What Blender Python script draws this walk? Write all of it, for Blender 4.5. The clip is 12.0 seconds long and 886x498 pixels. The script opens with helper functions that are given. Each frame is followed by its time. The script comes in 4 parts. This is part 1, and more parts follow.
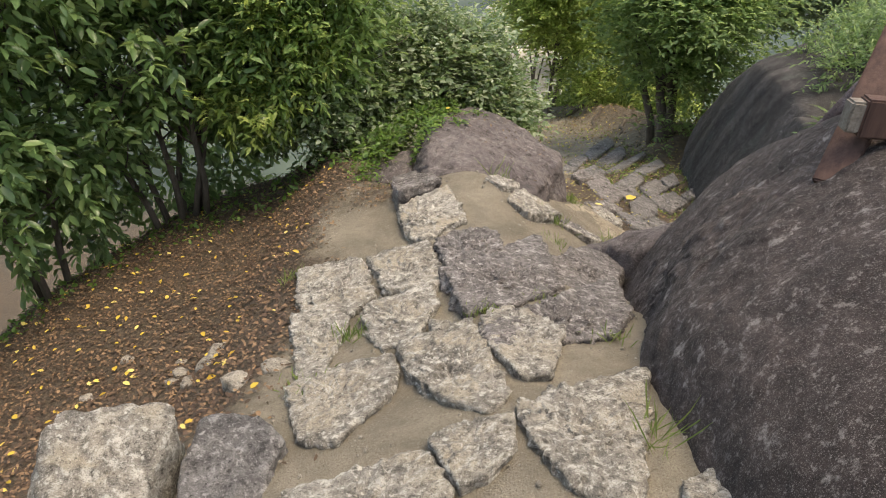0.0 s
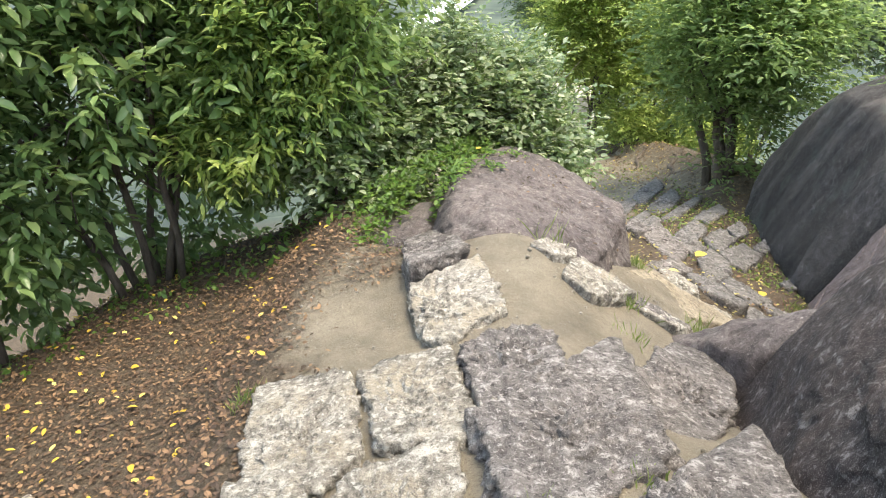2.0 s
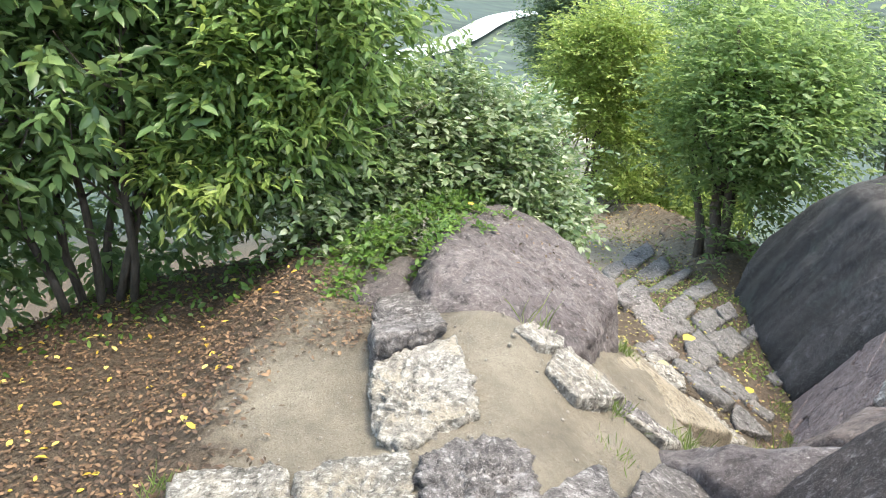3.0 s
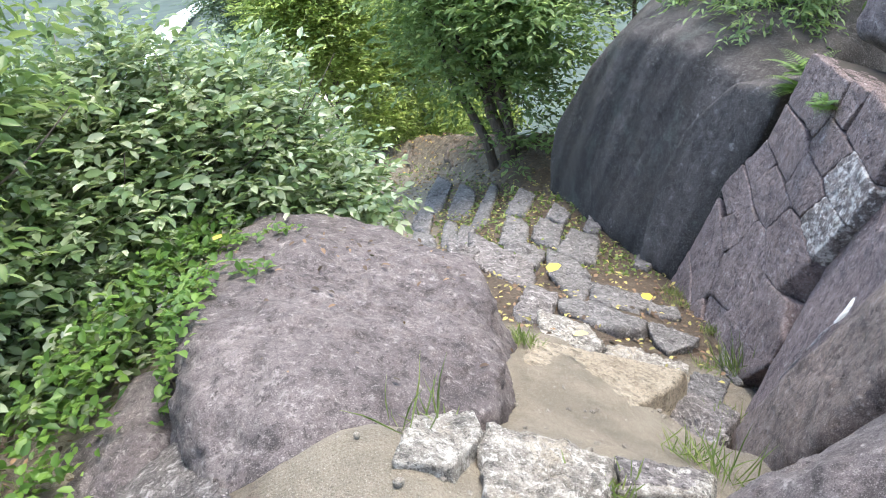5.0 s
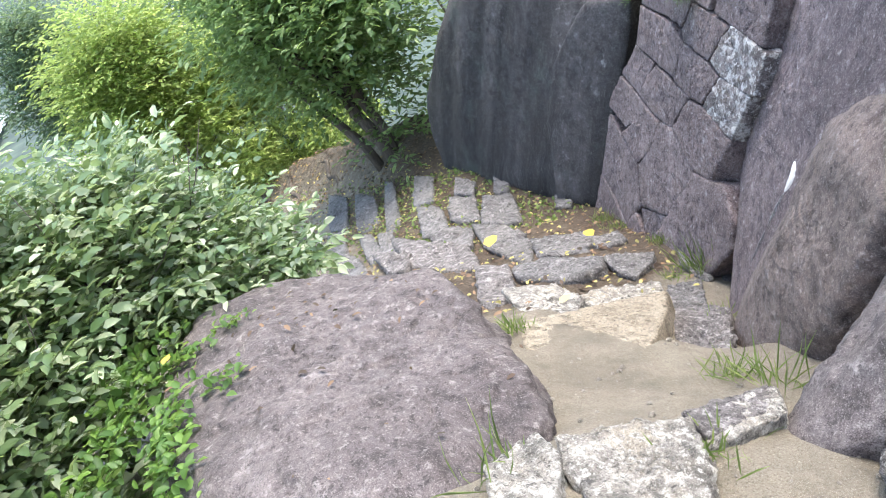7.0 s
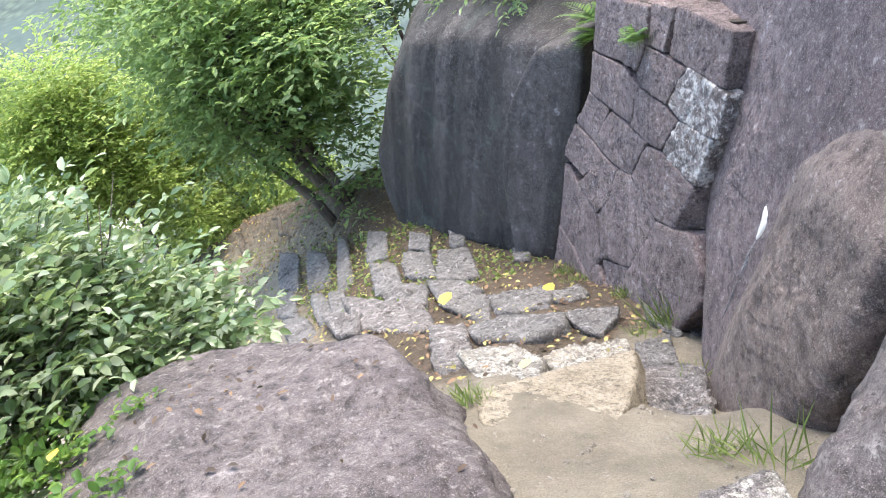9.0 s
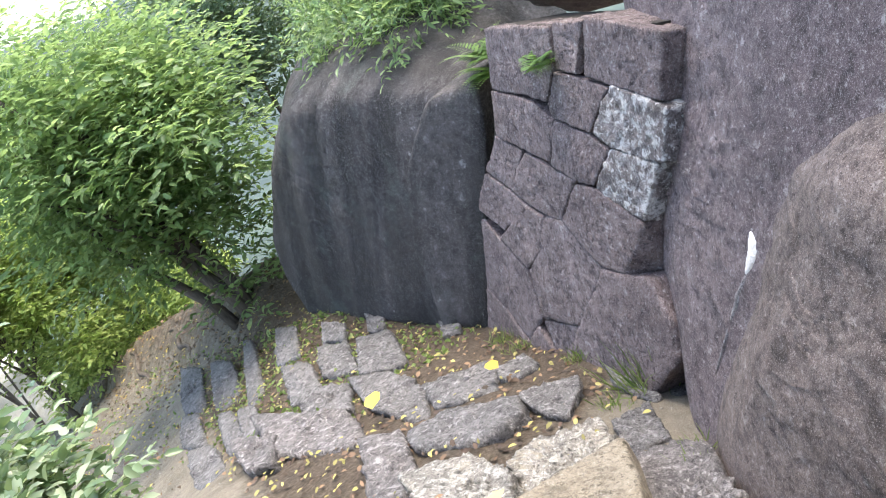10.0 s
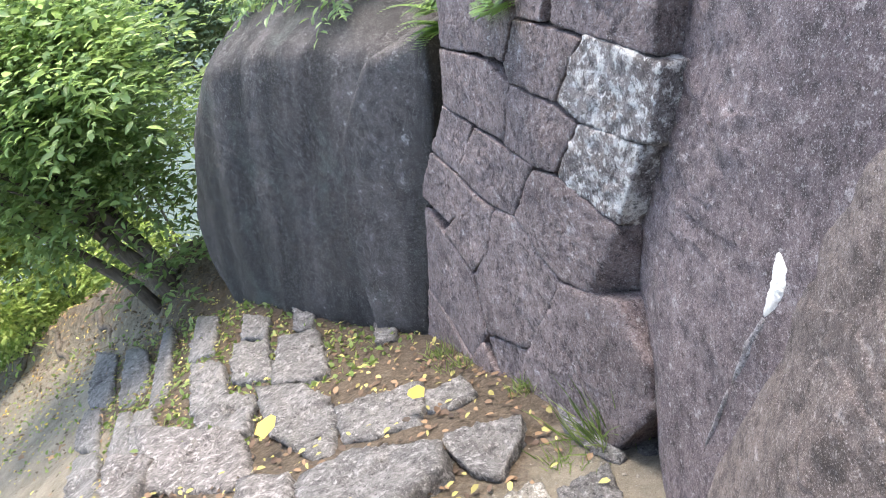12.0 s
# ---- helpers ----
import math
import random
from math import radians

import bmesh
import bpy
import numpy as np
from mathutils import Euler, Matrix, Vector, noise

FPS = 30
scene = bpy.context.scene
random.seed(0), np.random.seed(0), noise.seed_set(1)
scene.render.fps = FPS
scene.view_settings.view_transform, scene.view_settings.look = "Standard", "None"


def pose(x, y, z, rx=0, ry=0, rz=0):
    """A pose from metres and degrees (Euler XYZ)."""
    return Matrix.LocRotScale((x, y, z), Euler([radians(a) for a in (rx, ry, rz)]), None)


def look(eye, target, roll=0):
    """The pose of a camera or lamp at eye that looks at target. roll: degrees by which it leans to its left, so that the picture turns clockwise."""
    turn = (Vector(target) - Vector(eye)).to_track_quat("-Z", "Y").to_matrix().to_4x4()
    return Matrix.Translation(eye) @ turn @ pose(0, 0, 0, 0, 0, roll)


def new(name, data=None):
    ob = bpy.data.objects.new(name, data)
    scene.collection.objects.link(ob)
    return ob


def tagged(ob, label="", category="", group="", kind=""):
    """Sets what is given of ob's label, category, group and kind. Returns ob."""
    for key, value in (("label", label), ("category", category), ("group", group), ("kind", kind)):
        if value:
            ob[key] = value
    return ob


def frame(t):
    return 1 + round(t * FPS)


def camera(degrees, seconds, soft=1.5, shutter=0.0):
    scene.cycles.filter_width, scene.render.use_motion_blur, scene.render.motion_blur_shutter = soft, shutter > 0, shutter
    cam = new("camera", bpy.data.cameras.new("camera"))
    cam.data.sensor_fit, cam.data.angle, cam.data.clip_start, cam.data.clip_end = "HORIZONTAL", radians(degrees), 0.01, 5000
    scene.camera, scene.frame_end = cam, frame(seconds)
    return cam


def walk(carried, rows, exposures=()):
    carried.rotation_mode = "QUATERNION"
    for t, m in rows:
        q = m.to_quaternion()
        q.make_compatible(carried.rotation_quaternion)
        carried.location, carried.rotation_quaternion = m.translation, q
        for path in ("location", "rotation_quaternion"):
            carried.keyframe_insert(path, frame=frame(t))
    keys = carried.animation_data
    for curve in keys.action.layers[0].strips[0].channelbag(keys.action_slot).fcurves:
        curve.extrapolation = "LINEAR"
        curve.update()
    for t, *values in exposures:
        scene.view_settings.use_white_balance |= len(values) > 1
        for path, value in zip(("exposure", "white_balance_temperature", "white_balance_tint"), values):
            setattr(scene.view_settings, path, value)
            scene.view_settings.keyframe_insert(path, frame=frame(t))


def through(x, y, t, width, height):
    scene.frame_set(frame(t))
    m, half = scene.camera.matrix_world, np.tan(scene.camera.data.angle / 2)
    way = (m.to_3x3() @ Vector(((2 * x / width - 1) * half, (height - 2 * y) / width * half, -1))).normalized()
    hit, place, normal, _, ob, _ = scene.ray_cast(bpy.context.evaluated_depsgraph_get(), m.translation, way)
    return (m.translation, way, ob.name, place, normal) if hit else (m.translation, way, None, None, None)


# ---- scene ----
cam = camera(66.0, 12.0, soft=1.05)
PATH = [
    (0.0, (-0.100, 0.246, 1.678), (0.013, 1.987, 0.701), 2.6),
    (0.5, (-0.027, 0.522, 1.553), (-0.003, 2.239, 0.528), 1.6),
    (1.0, (-0.036, 0.907, 1.430), (0.077, 2.671, 0.494), 7.4),
    (1.5, (0.046, 1.204, 1.444), (0.025, 2.946, 0.462), 7.0),
    (2.0, (-0.023, 1.651, 1.243), (0.003, 3.446, 0.360), 1.4),
    (2.5, (-0.030, 1.881, 1.323), (-0.021, 3.690, 0.468), 9.8),
    (4.5, (0.159, 3.366, 0.883), (0.699, 5.167, 0.203), -4.8),
    (5.0, (0.243, 3.838, 0.777), (0.881, 5.514, -0.107), -7.8),
    (5.5, (0.274, 3.977, 0.840), (0.757, 5.718, -0.017), -8.3),
    (6.0, (0.233, 4.070, 0.840), (0.834, 5.742, -0.079), -21.3),
    (6.5, (0.175, 4.123, 0.843), (0.963, 5.667, -0.154), -26.2),
    (8.5, (0.218, 4.208, 0.786), (1.151, 5.727, -0.120), -26.3),
    (9.0, (0.392, 4.361, 0.667), (1.409, 5.832, -0.227), -25.3),
    (9.5, (0.639, 4.637, 0.431), (1.757, 6.042, -0.449), -28.7),
    (10.0, (0.870, 4.900, 0.394), (2.142, 6.194, -0.447), -30.8),
    (10.5, (1.037, 5.062, 0.370), (2.278, 6.343, -0.535), -27.3),
    (11.0, (1.152, 5.073, 0.278), (2.436, 6.320, -0.612), -25.4),
    (11.5, (1.283, 5.107, 0.170), (2.556, 6.353, -0.740), -30.4),
    (12.0, (1.559, 5.260, -0.038), (2.844, 6.495, -0.945), -26.7),
]
LIGHTING = [(0.0, 1.2, 8200, 8), (1.5, 1.76, 7900, 6), (2.7, 2.05, 7200, 3), (4.4, 2.1, 6600, 6), (6.0, 2.2, 6500, 7), (9.0, 2.28, 6650, 8), (10.2, 2.2, 6650, 8), (12.0, 2.48, 6800, 8)]
walk(cam, [(t, look(eye, target, roll)) for t, eye, target, roll in PATH], LIGHTING)

# ---- sky, sun ----
world = bpy.data.worlds.new("sky")
scene.world = world
world.use_nodes = True
wn = world.node_tree.nodes
sky = wn.new("ShaderNodeTexSky")
sky.sky_type, sky.sun_disc = "NISHITA", False
SUN_UP, SUN_ROUND = radians(73), radians(108)
sky.sun_elevation, sky.sun_rotation = SUN_UP, SUN_ROUND
sky.dust_density, sky.air_density = 3.0, 1.2
wn["Background"].inputs["Strength"].default_value = 0.165
world.node_tree.links.new(sky.outputs[0], wn["Background"].inputs["Color"])
sun = new("sun", bpy.data.lights.new("sun", "SUN"))
sun.data.energy, sun.data.angle, sun.data.color = 0.95, radians(32), (1.0, 0.93, 0.82)
toward = Vector((math.sin(SUN_ROUND) * math.cos(SUN_UP), math.cos(SUN_ROUND) * math.cos(SUN_UP), math.sin(SUN_UP)))
sun.matrix_world = look(toward * 50, (0, 0, 0))


# ---- materials ----
def ramp(nt, stops, source):
    node = nt.nodes.new("ShaderNodeValToRGB")
    el = node.color_ramp.elements
    while len(el) < len(stops):
        el.new(0.5)
    for e, (at, c) in zip(el, stops):
        e.position, e.color = at, (*c, 1) if len(c) == 3 else c
    nt.links.new(source, node.inputs[0])
    return node.outputs[0]


def grey(v):
    return (v, v, v)


def noise_tex(nt, scale, detail=6.0, rough=0.6, stretch=None, kind="ShaderNodeTexNoise", lean=0.0):
    co = nt.nodes.new("ShaderNodeTexCoord")
    out = co.outputs["Object"]
    if lean:
        turn = nt.nodes.new("ShaderNodeMapping")
        turn.inputs["Rotation"].default_value = (radians(lean), 0, 0)
        nt.links.new(out, turn.inputs[0])
        out = turn.outputs[0]
    if stretch:
        mp = nt.nodes.new("ShaderNodeMapping")
        mp.inputs["Scale"].default_value = stretch
        nt.links.new(out, mp.inputs[0])
        out = mp.outputs[0]
    tex = nt.nodes.new(kind)
    tex.inputs["Scale"].default_value = scale
    if kind == "ShaderNodeTexNoise":
        tex.inputs["Detail"].default_value, tex.inputs["Roughness"].default_value = detail, rough
    nt.links.new(out, tex.inputs["Vector"])
    return tex.outputs[0]


def mix(nt, a, b, fac, mode="MIX"):
    m = nt.nodes.new("ShaderNodeMix")
    m.data_type, m.blend_type = "RGBA", mode
    for socket, v in ((m.inputs[6], a), (m.inputs[7], b), (m.inputs[0], fac)):
        if isinstance(v, (int, float)):
            socket.default_value = v
        elif isinstance(v, tuple):
            socket.default_value = (*v, 1)
        else:
            nt.links.new(v, socket)
    return m.outputs[2]


def material(name, rough=0.85):
    m = bpy.data.materials.new(name)
    m.use_nodes = True
    b = m.node_tree.nodes["Principled BSDF"]
    b.inputs["Roughness"].default_value = rough
    b.inputs["Specular IOR Level"].default_value = 0.35
    return m, m.node_tree, b


def bumped(nt, b, height, strength, dist):
    bump = nt.nodes.new("ShaderNodeBump")
    bump.inputs["Strength"].default_value, bump.inputs["Distance"].default_value = strength, dist
    nt.links.new(height, bump.inputs["Height"])
    nt.links.new(bump.outputs[0], b.inputs["Normal"])


def stone_material(name, dark, light, lichen, spots=0.6, cover=0.5, streak=False, moss=None, scale=1.0, sand=None, grain=1.0, relief=0.04):
    m, nt, b = material(name, 0.88)
    big = noise_tex(nt, 2.2 * scale, 5, 0.65)
    mid = noise_tex(nt, 14 * scale, 8, 0.7)
    fine = noise_tex(nt, 70 * scale, 6, 0.8)
    col = mix(nt, dark, light, ramp(nt, ((0.35, grey(0)), (0.68, grey(1))), big))
    info = nt.nodes.new("ShaderNodeObjectInfo")
    col = mix(nt, col, (0.5, 0.46, 0.42), ramp(nt, ((0.0, grey(0)), (1.0, grey(0.16))), info.outputs["Random"]), "OVERLAY")
    col = mix(nt, col, tuple(v * 0.35 for v in dark), ramp(nt, ((0.36, grey(0.75)), (0.52, grey(0))), mid))
    col = mix(nt, col, lichen, ramp(nt, ((cover, grey(0)), (cover + 0.08, grey(spots))), mid))
    crust = noise_tex(nt, 34 * scale, 9, 0.68)
    col = mix(nt, col, lichen, ramp(nt, ((cover + 0.01, grey(0)), (cover + 0.05, grey(spots * grain))), crust))
    col = mix(nt, col, tuple(v * 0.3 for v in dark), ramp(nt, ((0.395, grey(0.8 * grain)), (0.43, grey(0))), crust))
    cell = noise_tex(nt, 26 * scale, kind="ShaderNodeTexVoronoi")
    speck = noise_tex(nt, 5 * scale, 5, 0.7)
    dots = mix(nt, (0, 0, 0), ramp(nt, ((0.08, grey(0.8)), (0.2, grey(0))), cell), ramp(nt, ((0.56, grey(0)), (0.66, grey(1))), speck))
    col = mix(nt, col, tuple(min(0.85, v * 1.25) for v in lichen), dots)
    if streak:
        run = noise_tex(nt, 1.0, 4, 0.55, (1.0, 3.0, 0.16), lean=-24)
        col = mix(nt, col, tuple(v * 0.28 for v in dark), ramp(nt, ((0.44, grey(0.92)), (0.60, grey(0))), run))
    if moss:
        col = mix(nt, col, moss, ramp(nt, ((0.56, grey(0)), (0.72, grey(0.6))), noise_tex(nt, 1.6, 6, 0.7)))
    if sand:
        geo = nt.nodes.new("ShaderNodeNewGeometry")
        sep = nt.nodes.new("ShaderNodeSeparateXYZ")
        nt.links.new(geo.outputs["Normal"], sep.inputs[0])
        flat = ramp(nt, ((0.86, grey(0)), (0.97, grey(1))), sep.outputs["Z"])
        col = mix(nt, col, sand, mix(nt, (0, 0, 0), flat, ramp(nt, ((0.48, grey(0)), (0.62, grey(0.8))), noise_tex(nt, 3.5, 5, 0.6))))
    col = mix(nt, col, tuple(v * 0.22 for v in dark), ramp(nt, ((0.36, grey(0.85 * grain)), (0.47, grey(0))), fine))
    col = mix(nt, col, tuple(min(0.8, v * 1.15) for v in lichen), ramp(nt, ((0.57, grey(0)), (0.68, grey(0.75 * grain))), fine))
    grit = noise_tex(nt, 240, 4, 0.75)
    col = mix(nt, col, tuple(v * 0.3 for v in dark), ramp(nt, ((0.36, grey(0.8)), (0.46, grey(0))), grit))
    col = mix(nt, col, tuple(min(0.8, v * 1.1) for v in lichen), ramp(nt, ((0.56, grey(0)), (0.66, grey(0.6))), grit))
    nt.links.new(col, b.inputs["Base Color"])
    h = mix(nt, mix(nt, mix(nt, mid, crust, 0.45), fine, 0.3), grit, 0.12)
    bumped(nt, b, h, 1.0, relief)
    return m


granite = stone_material("pale_granite", (0.21, 0.194, 0.172), (0.40, 0.372, 0.33), (0.60, 0.58, 0.535), 0.8, 0.54, sand=(0.36, 0.31, 0.235))
granite_dark = stone_material("dark_granite", (0.125, 0.113, 0.111), (0.228, 0.208, 0.203), (0.48, 0.455, 0.44), 0.75, 0.56)
granite_grey = stone_material("grey_granite", (0.118, 0.112, 0.112), (0.215, 0.205, 0.203), (0.39, 0.38, 0.375), 0.7, 0.56)
sandstone = stone_material("yellow_stone", (0.32, 0.27, 0.20), (0.46, 0.40, 0.31), (0.56, 0.52, 0.45), 0.4, 0.6)
boulder_rock = stone_material("purple_boulder_rock", (0.119, 0.089, 0.093), (0.211, 0.165, 0.167), (0.50, 0.46, 0.45), 0.55, 0.60, scale=0.85, grain=0.8, relief=0.022)
tan_rock = stone_material("tan_boulder_rock", (0.115, 0.088, 0.080), (0.212, 0.167, 0.149), (0.47, 0.42, 0.39), 0.5, 0.60, scale=0.75, grain=0.7, relief=0.022)
brown_rock = stone_material("brown_boulder_rock", (0.034, 0.025, 0.025), (0.065, 0.049, 0.047), (0.340, 0.315, 0.306), 0.6, 0.575, scale=0.75, grain=0.65, relief=0.022)
hump_rock = stone_material("mauve_bedrock", (0.086, 0.072, 0.073), (0.167, 0.144, 0.143), (0.36, 0.33, 0.32), 0.55, 0.59, scale=0.8, grain=0.75, relief=0.022)
black_rock = stone_material("streaked_black_rock", (0.049, 0.042, 0.042), (0.086, 0.076, 0.075), (0.42, 0.41, 0.40), 0.55, 0.61, streak=True, moss=(0.075, 0.095, 0.085), scale=0.7, grain=0.55, relief=0.022)
wall_rock = stone_material("purple_wall_stone", (0.145, 0.107, 0.107), (0.260, 0.201, 0.197), (0.52, 0.49, 0.48), 0.6, 0.605)
chalk_rock = stone_material("whitened_wall_stone", (0.16, 0.13, 0.125), (0.34, 0.30, 0.29), (0.62, 0.60, 0.58), 0.9, 0.535)
pebble_rock = stone_material("pebble_stone", (0.28, 0.25, 0.21), (0.46, 0.42, 0.36), (0.55, 0.52, 0.47), 0.4, 0.6)

m, nt, b = material("white_mineral", 0.8)
nt.links.new(ramp(nt, ((0.3, (0.62, 0.55, 0.49)), (0.5, (0.80, 0.75, 0.69)), (0.7, (0.86, 0.83, 0.78))), noise_tex(nt, 60, 6, 0.7)), b.inputs["Base Color"])
bumped(nt, b, noise_tex(nt, 120, 5, 0.7), 0.6, 0.01)
chalk_white = m
pale_vein = stone_material("pale_vein", (0.28, 0.25, 0.25), (0.42, 0.38, 0.38), (0.6, 0.57, 0.56), 0.5, 0.55)
m, nt, b = material("joint_earth", 0.95)
nt.links.new(ramp(nt, ((0.3, (0.02, 0.018, 0.015)), (0.7, (0.06, 0.05, 0.04))), noise_tex(nt, 20)), b.inputs["Base Color"])
joint_earth = m

m, nt, b = material("trodden_earth", 0.95)
base = ramp(nt, ((0.32, (0.145, 0.126, 0.098)), (0.5, (0.235, 0.206, 0.16)), (0.68, (0.33, 0.29, 0.228))), noise_tex(nt, 2.2, 9, 0.72))
gravel = noise_tex(nt, 130, 3, 0.7)
base = mix(nt, base, (0.12, 0.10, 0.075), ramp(nt, ((0.34, grey(0.85)), (0.46, grey(0))), gravel))
base = mix(nt, base, (0.60, 0.55, 0.46), ramp(nt, ((0.62, grey(0)), (0.72, grey(0.6))), gravel))
grit = noise_tex(nt, 330, 3, 0.7)
base = mix(nt, base, (0.10, 0.085, 0.065), ramp(nt, ((0.34, grey(0.7)), (0.45, grey(0))), grit))
base = mix(nt, base, (0.55, 0.50, 0.42), ramp(nt, ((0.58, grey(0)), (0.68, grey(0.55))), grit))
att = nt.nodes.new("ShaderNodeAttribute")
att.attribute_name = "litter"
patch = noise_tex(nt, 9, 7, 0.75)
humus = ramp(nt, ((0.3, (0.03, 0.022, 0.016)), (0.5, (0.095, 0.073, 0.053)), (0.72, (0.20, 0.158, 0.115))), noise_tex(nt, 45, 5, 0.8))
edge = nt.nodes.new("ShaderNodeMath")
edge.operation = "ADD"
nt.links.new(att.outputs["Fac"], edge.inputs[0])
nt.links.new(patch, edge.inputs[1])
base = mix(nt, base, humus, ramp(nt, ((0.62, grey(0)), (0.95, grey(1))), edge.outputs[0]))
att2 = nt.nodes.new("ShaderNodeAttribute")
att2.attribute_name = "wood"
# distant treetops: lit centres and shaded gaps painted into the colour
crown_shade = noise_tex(nt, 0.045, kind="ShaderNodeTexVoronoi")
woods = ramp(nt, ((0.1, (0.092, 0.118, 0.085)), (0.45, (0.062, 0.084, 0.064)), (0.8, (0.034, 0.048, 0.042))), crown_shade)
# blue-green patches paint in the haze of distance
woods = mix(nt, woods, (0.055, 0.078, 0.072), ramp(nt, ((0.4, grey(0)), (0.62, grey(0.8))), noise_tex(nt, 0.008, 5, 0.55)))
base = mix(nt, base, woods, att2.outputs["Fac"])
nt.links.new(base, b.inputs["Base Color"])
bumped(nt, b, mix(nt, mix(nt, gravel, patch, 0.5), (0.5, 0.5, 0.5), att2.outputs["Fac"]), 1.0, 0.035)
earth = m


def leaf_material(name, a, c, d, gloss=0.4, through=0.35):
    m, nt, b = material(name, gloss)
    b.inputs["Specular IOR Level"].default_value = 0.5
    geo = nt.nodes.new("ShaderNodeNewGeometry")
    col = ramp(nt, ((0.0, a), (0.55, c), (1.0, d)), geo.outputs["Random Per Island"])
    nt.links.new(col, b.inputs["Base Color"])
    thin = nt.nodes.new("ShaderNodeBsdfTranslucent")
    nt.links.new(mix(nt, col, (0.58, 0.70, 0.22), 0.3), thin.inputs[0])
    sh = nt.nodes.new("ShaderNodeMixShader")
    sh.inputs[0].default_value = through
    nt.links.new(b.outputs[0], sh.inputs[1])
    nt.links.new(thin.outputs[0], sh.inputs[2])
    nt.links.new(sh.outputs[0], nt.nodes["Material Output"].inputs[0])
    return m


leaf_dark = leaf_material("evergreen_leaf", (0.063, 0.120, 0.051), (0.134, 0.232, 0.095), (0.317, 0.439, 0.183), 0.25, 0.45)
leaf_bright = leaf_material("bright_leaf", (0.065, 0.125, 0.04), (0.135, 0.23, 0.07), (0.29, 0.39, 0.13), 0.36, 0.5)
# whitish end of the ramp paints the sky's reflection on glossy green leaves
leaf_sheen = leaf_material("glossy_leaf_painted_sheen", (0.06, 0.11, 0.045), (0.18, 0.255, 0.125), (0.46, 0.51, 0.37), 0.2, 0.4)
leaf_tree = leaf_material("broad_tree_leaf", (0.075, 0.15, 0.055), (0.165, 0.262, 0.10), (0.31, 0.41, 0.18), 0.42, 0.62)
leaf_young = leaf_material("young_tree_leaf", (0.162, 0.238, 0.054), (0.292, 0.389, 0.097), (0.486, 0.540, 0.184), 0.5, 0.5)
leaf_far = leaf_material("far_tree_leaf", (0.04, 0.09, 0.06), (0.09, 0.15, 0.1), (0.16, 0.23, 0.15), 0.5, 0.45)
ground_green = leaf_material("creeper_leaf", (0.038, 0.096, 0.014), (0.077, 0.163, 0.029), (0.154, 0.259, 0.048), 0.5, 0.4)
litter_brown = leaf_material("fallen_brown_leaf", (0.035, 0.021, 0.015), (0.095, 0.055, 0.036), (0.26, 0.16, 0.09), 0.7, 0.1)
litter_yellow = leaf_material("fallen_yellow_leaf", (0.45, 0.28, 0.03), (0.62, 0.45, 0.07), (0.72, 0.60, 0.20), 0.6, 0.2)
litter_olive = leaf_material("fallen_olive_leaf", (0.20, 0.17, 0.05), (0.36, 0.32, 0.10), (0.55, 0.46, 0.14), 0.6, 0.2)
grass_green = leaf_material("grass_blade", (0.07, 0.12, 0.025), (0.13, 0.20, 0.05), (0.24, 0.29, 0.09), 0.55, 0.4)

m, nt, b = material("bark", 0.9)
nt.links.new(ramp(nt, ((0.3, (0.05, 0.04, 0.032)), (0.7, (0.17, 0.142, 0.118))), noise_tex(nt, 18, 6, 0.7, (1, 1, 0.25))), b.inputs["Base Color"])
bumped(nt, b, noise_tex(nt, 40, 5, 0.7, (1, 1, 0.2)), 0.8, 0.02)
bark = m
m, nt, b = material("weathered_timber", 0.75)
nt.links.new(ramp(nt, ((0.3, (0.045, 0.024, 0.02)), (0.7, (0.11, 0.062, 0.05))), noise_tex(nt, 30, 6, 0.7, (1, 1, 0.08))), b.inputs["Base Color"])
bumped(nt, b, noise_tex(nt, 60, 5, 0.7, (1, 1, 0.08)), 0.5, 0.01)
timber = m
m, nt, b = material("end_grain_timber", 0.8)
nt.links.new(ramp(nt, ((0.3, (0.10, 0.085, 0.07)), (0.7, (0.26, 0.23, 0.20))), noise_tex(nt, 50, 5, 0.7)), b.inputs["Base Color"])
end_grain = m
m, nt, b = material("river_water", 0.3)
b.inputs["Base Color"].default_value = (0.72, 0.76, 0.76, 1)
water = m
m, nt, b = material("pale_gravel", 0.95)
nt.links.new(ramp(nt, ((0.3, (0.42, 0.38, 0.32)), (0.7, (0.62, 0.58, 0.50))), noise_tex(nt, 6, 6, 0.7)), b.inputs["Base Color"])
pale_gravel = m


# ---- building helpers ----
def smooth(a, b, v):
    v = min(1.0, max(0.0, (v - a) / (b - a)))
    return v * v * (3 - 2 * v)


def upper(x, y):
    z = float(np.interp(y, (-1.0, 0.3, 1.9, 2.7, 3.4, 4.2, 5.0, 6.5), (0.5, 0.3, -0.04, -0.22, -0.36, -0.50, -0.50, -0.60)))
    z += 0.26 * max(-0.8, min(x, 0.3)) - 0.55 * max(0.0, x - 0.5) * smooth(2.6, 4.4, y)
    if x < -0.8:
        z -= 0.9 * min(0.6, -0.8 - x) * smooth(1.2, 3.2, y) + 0.35 * max(0.0, -1.4 - x) + 0.5 * smooth(-2.6, -6.0, x) * (-x - 2.6)
    return z


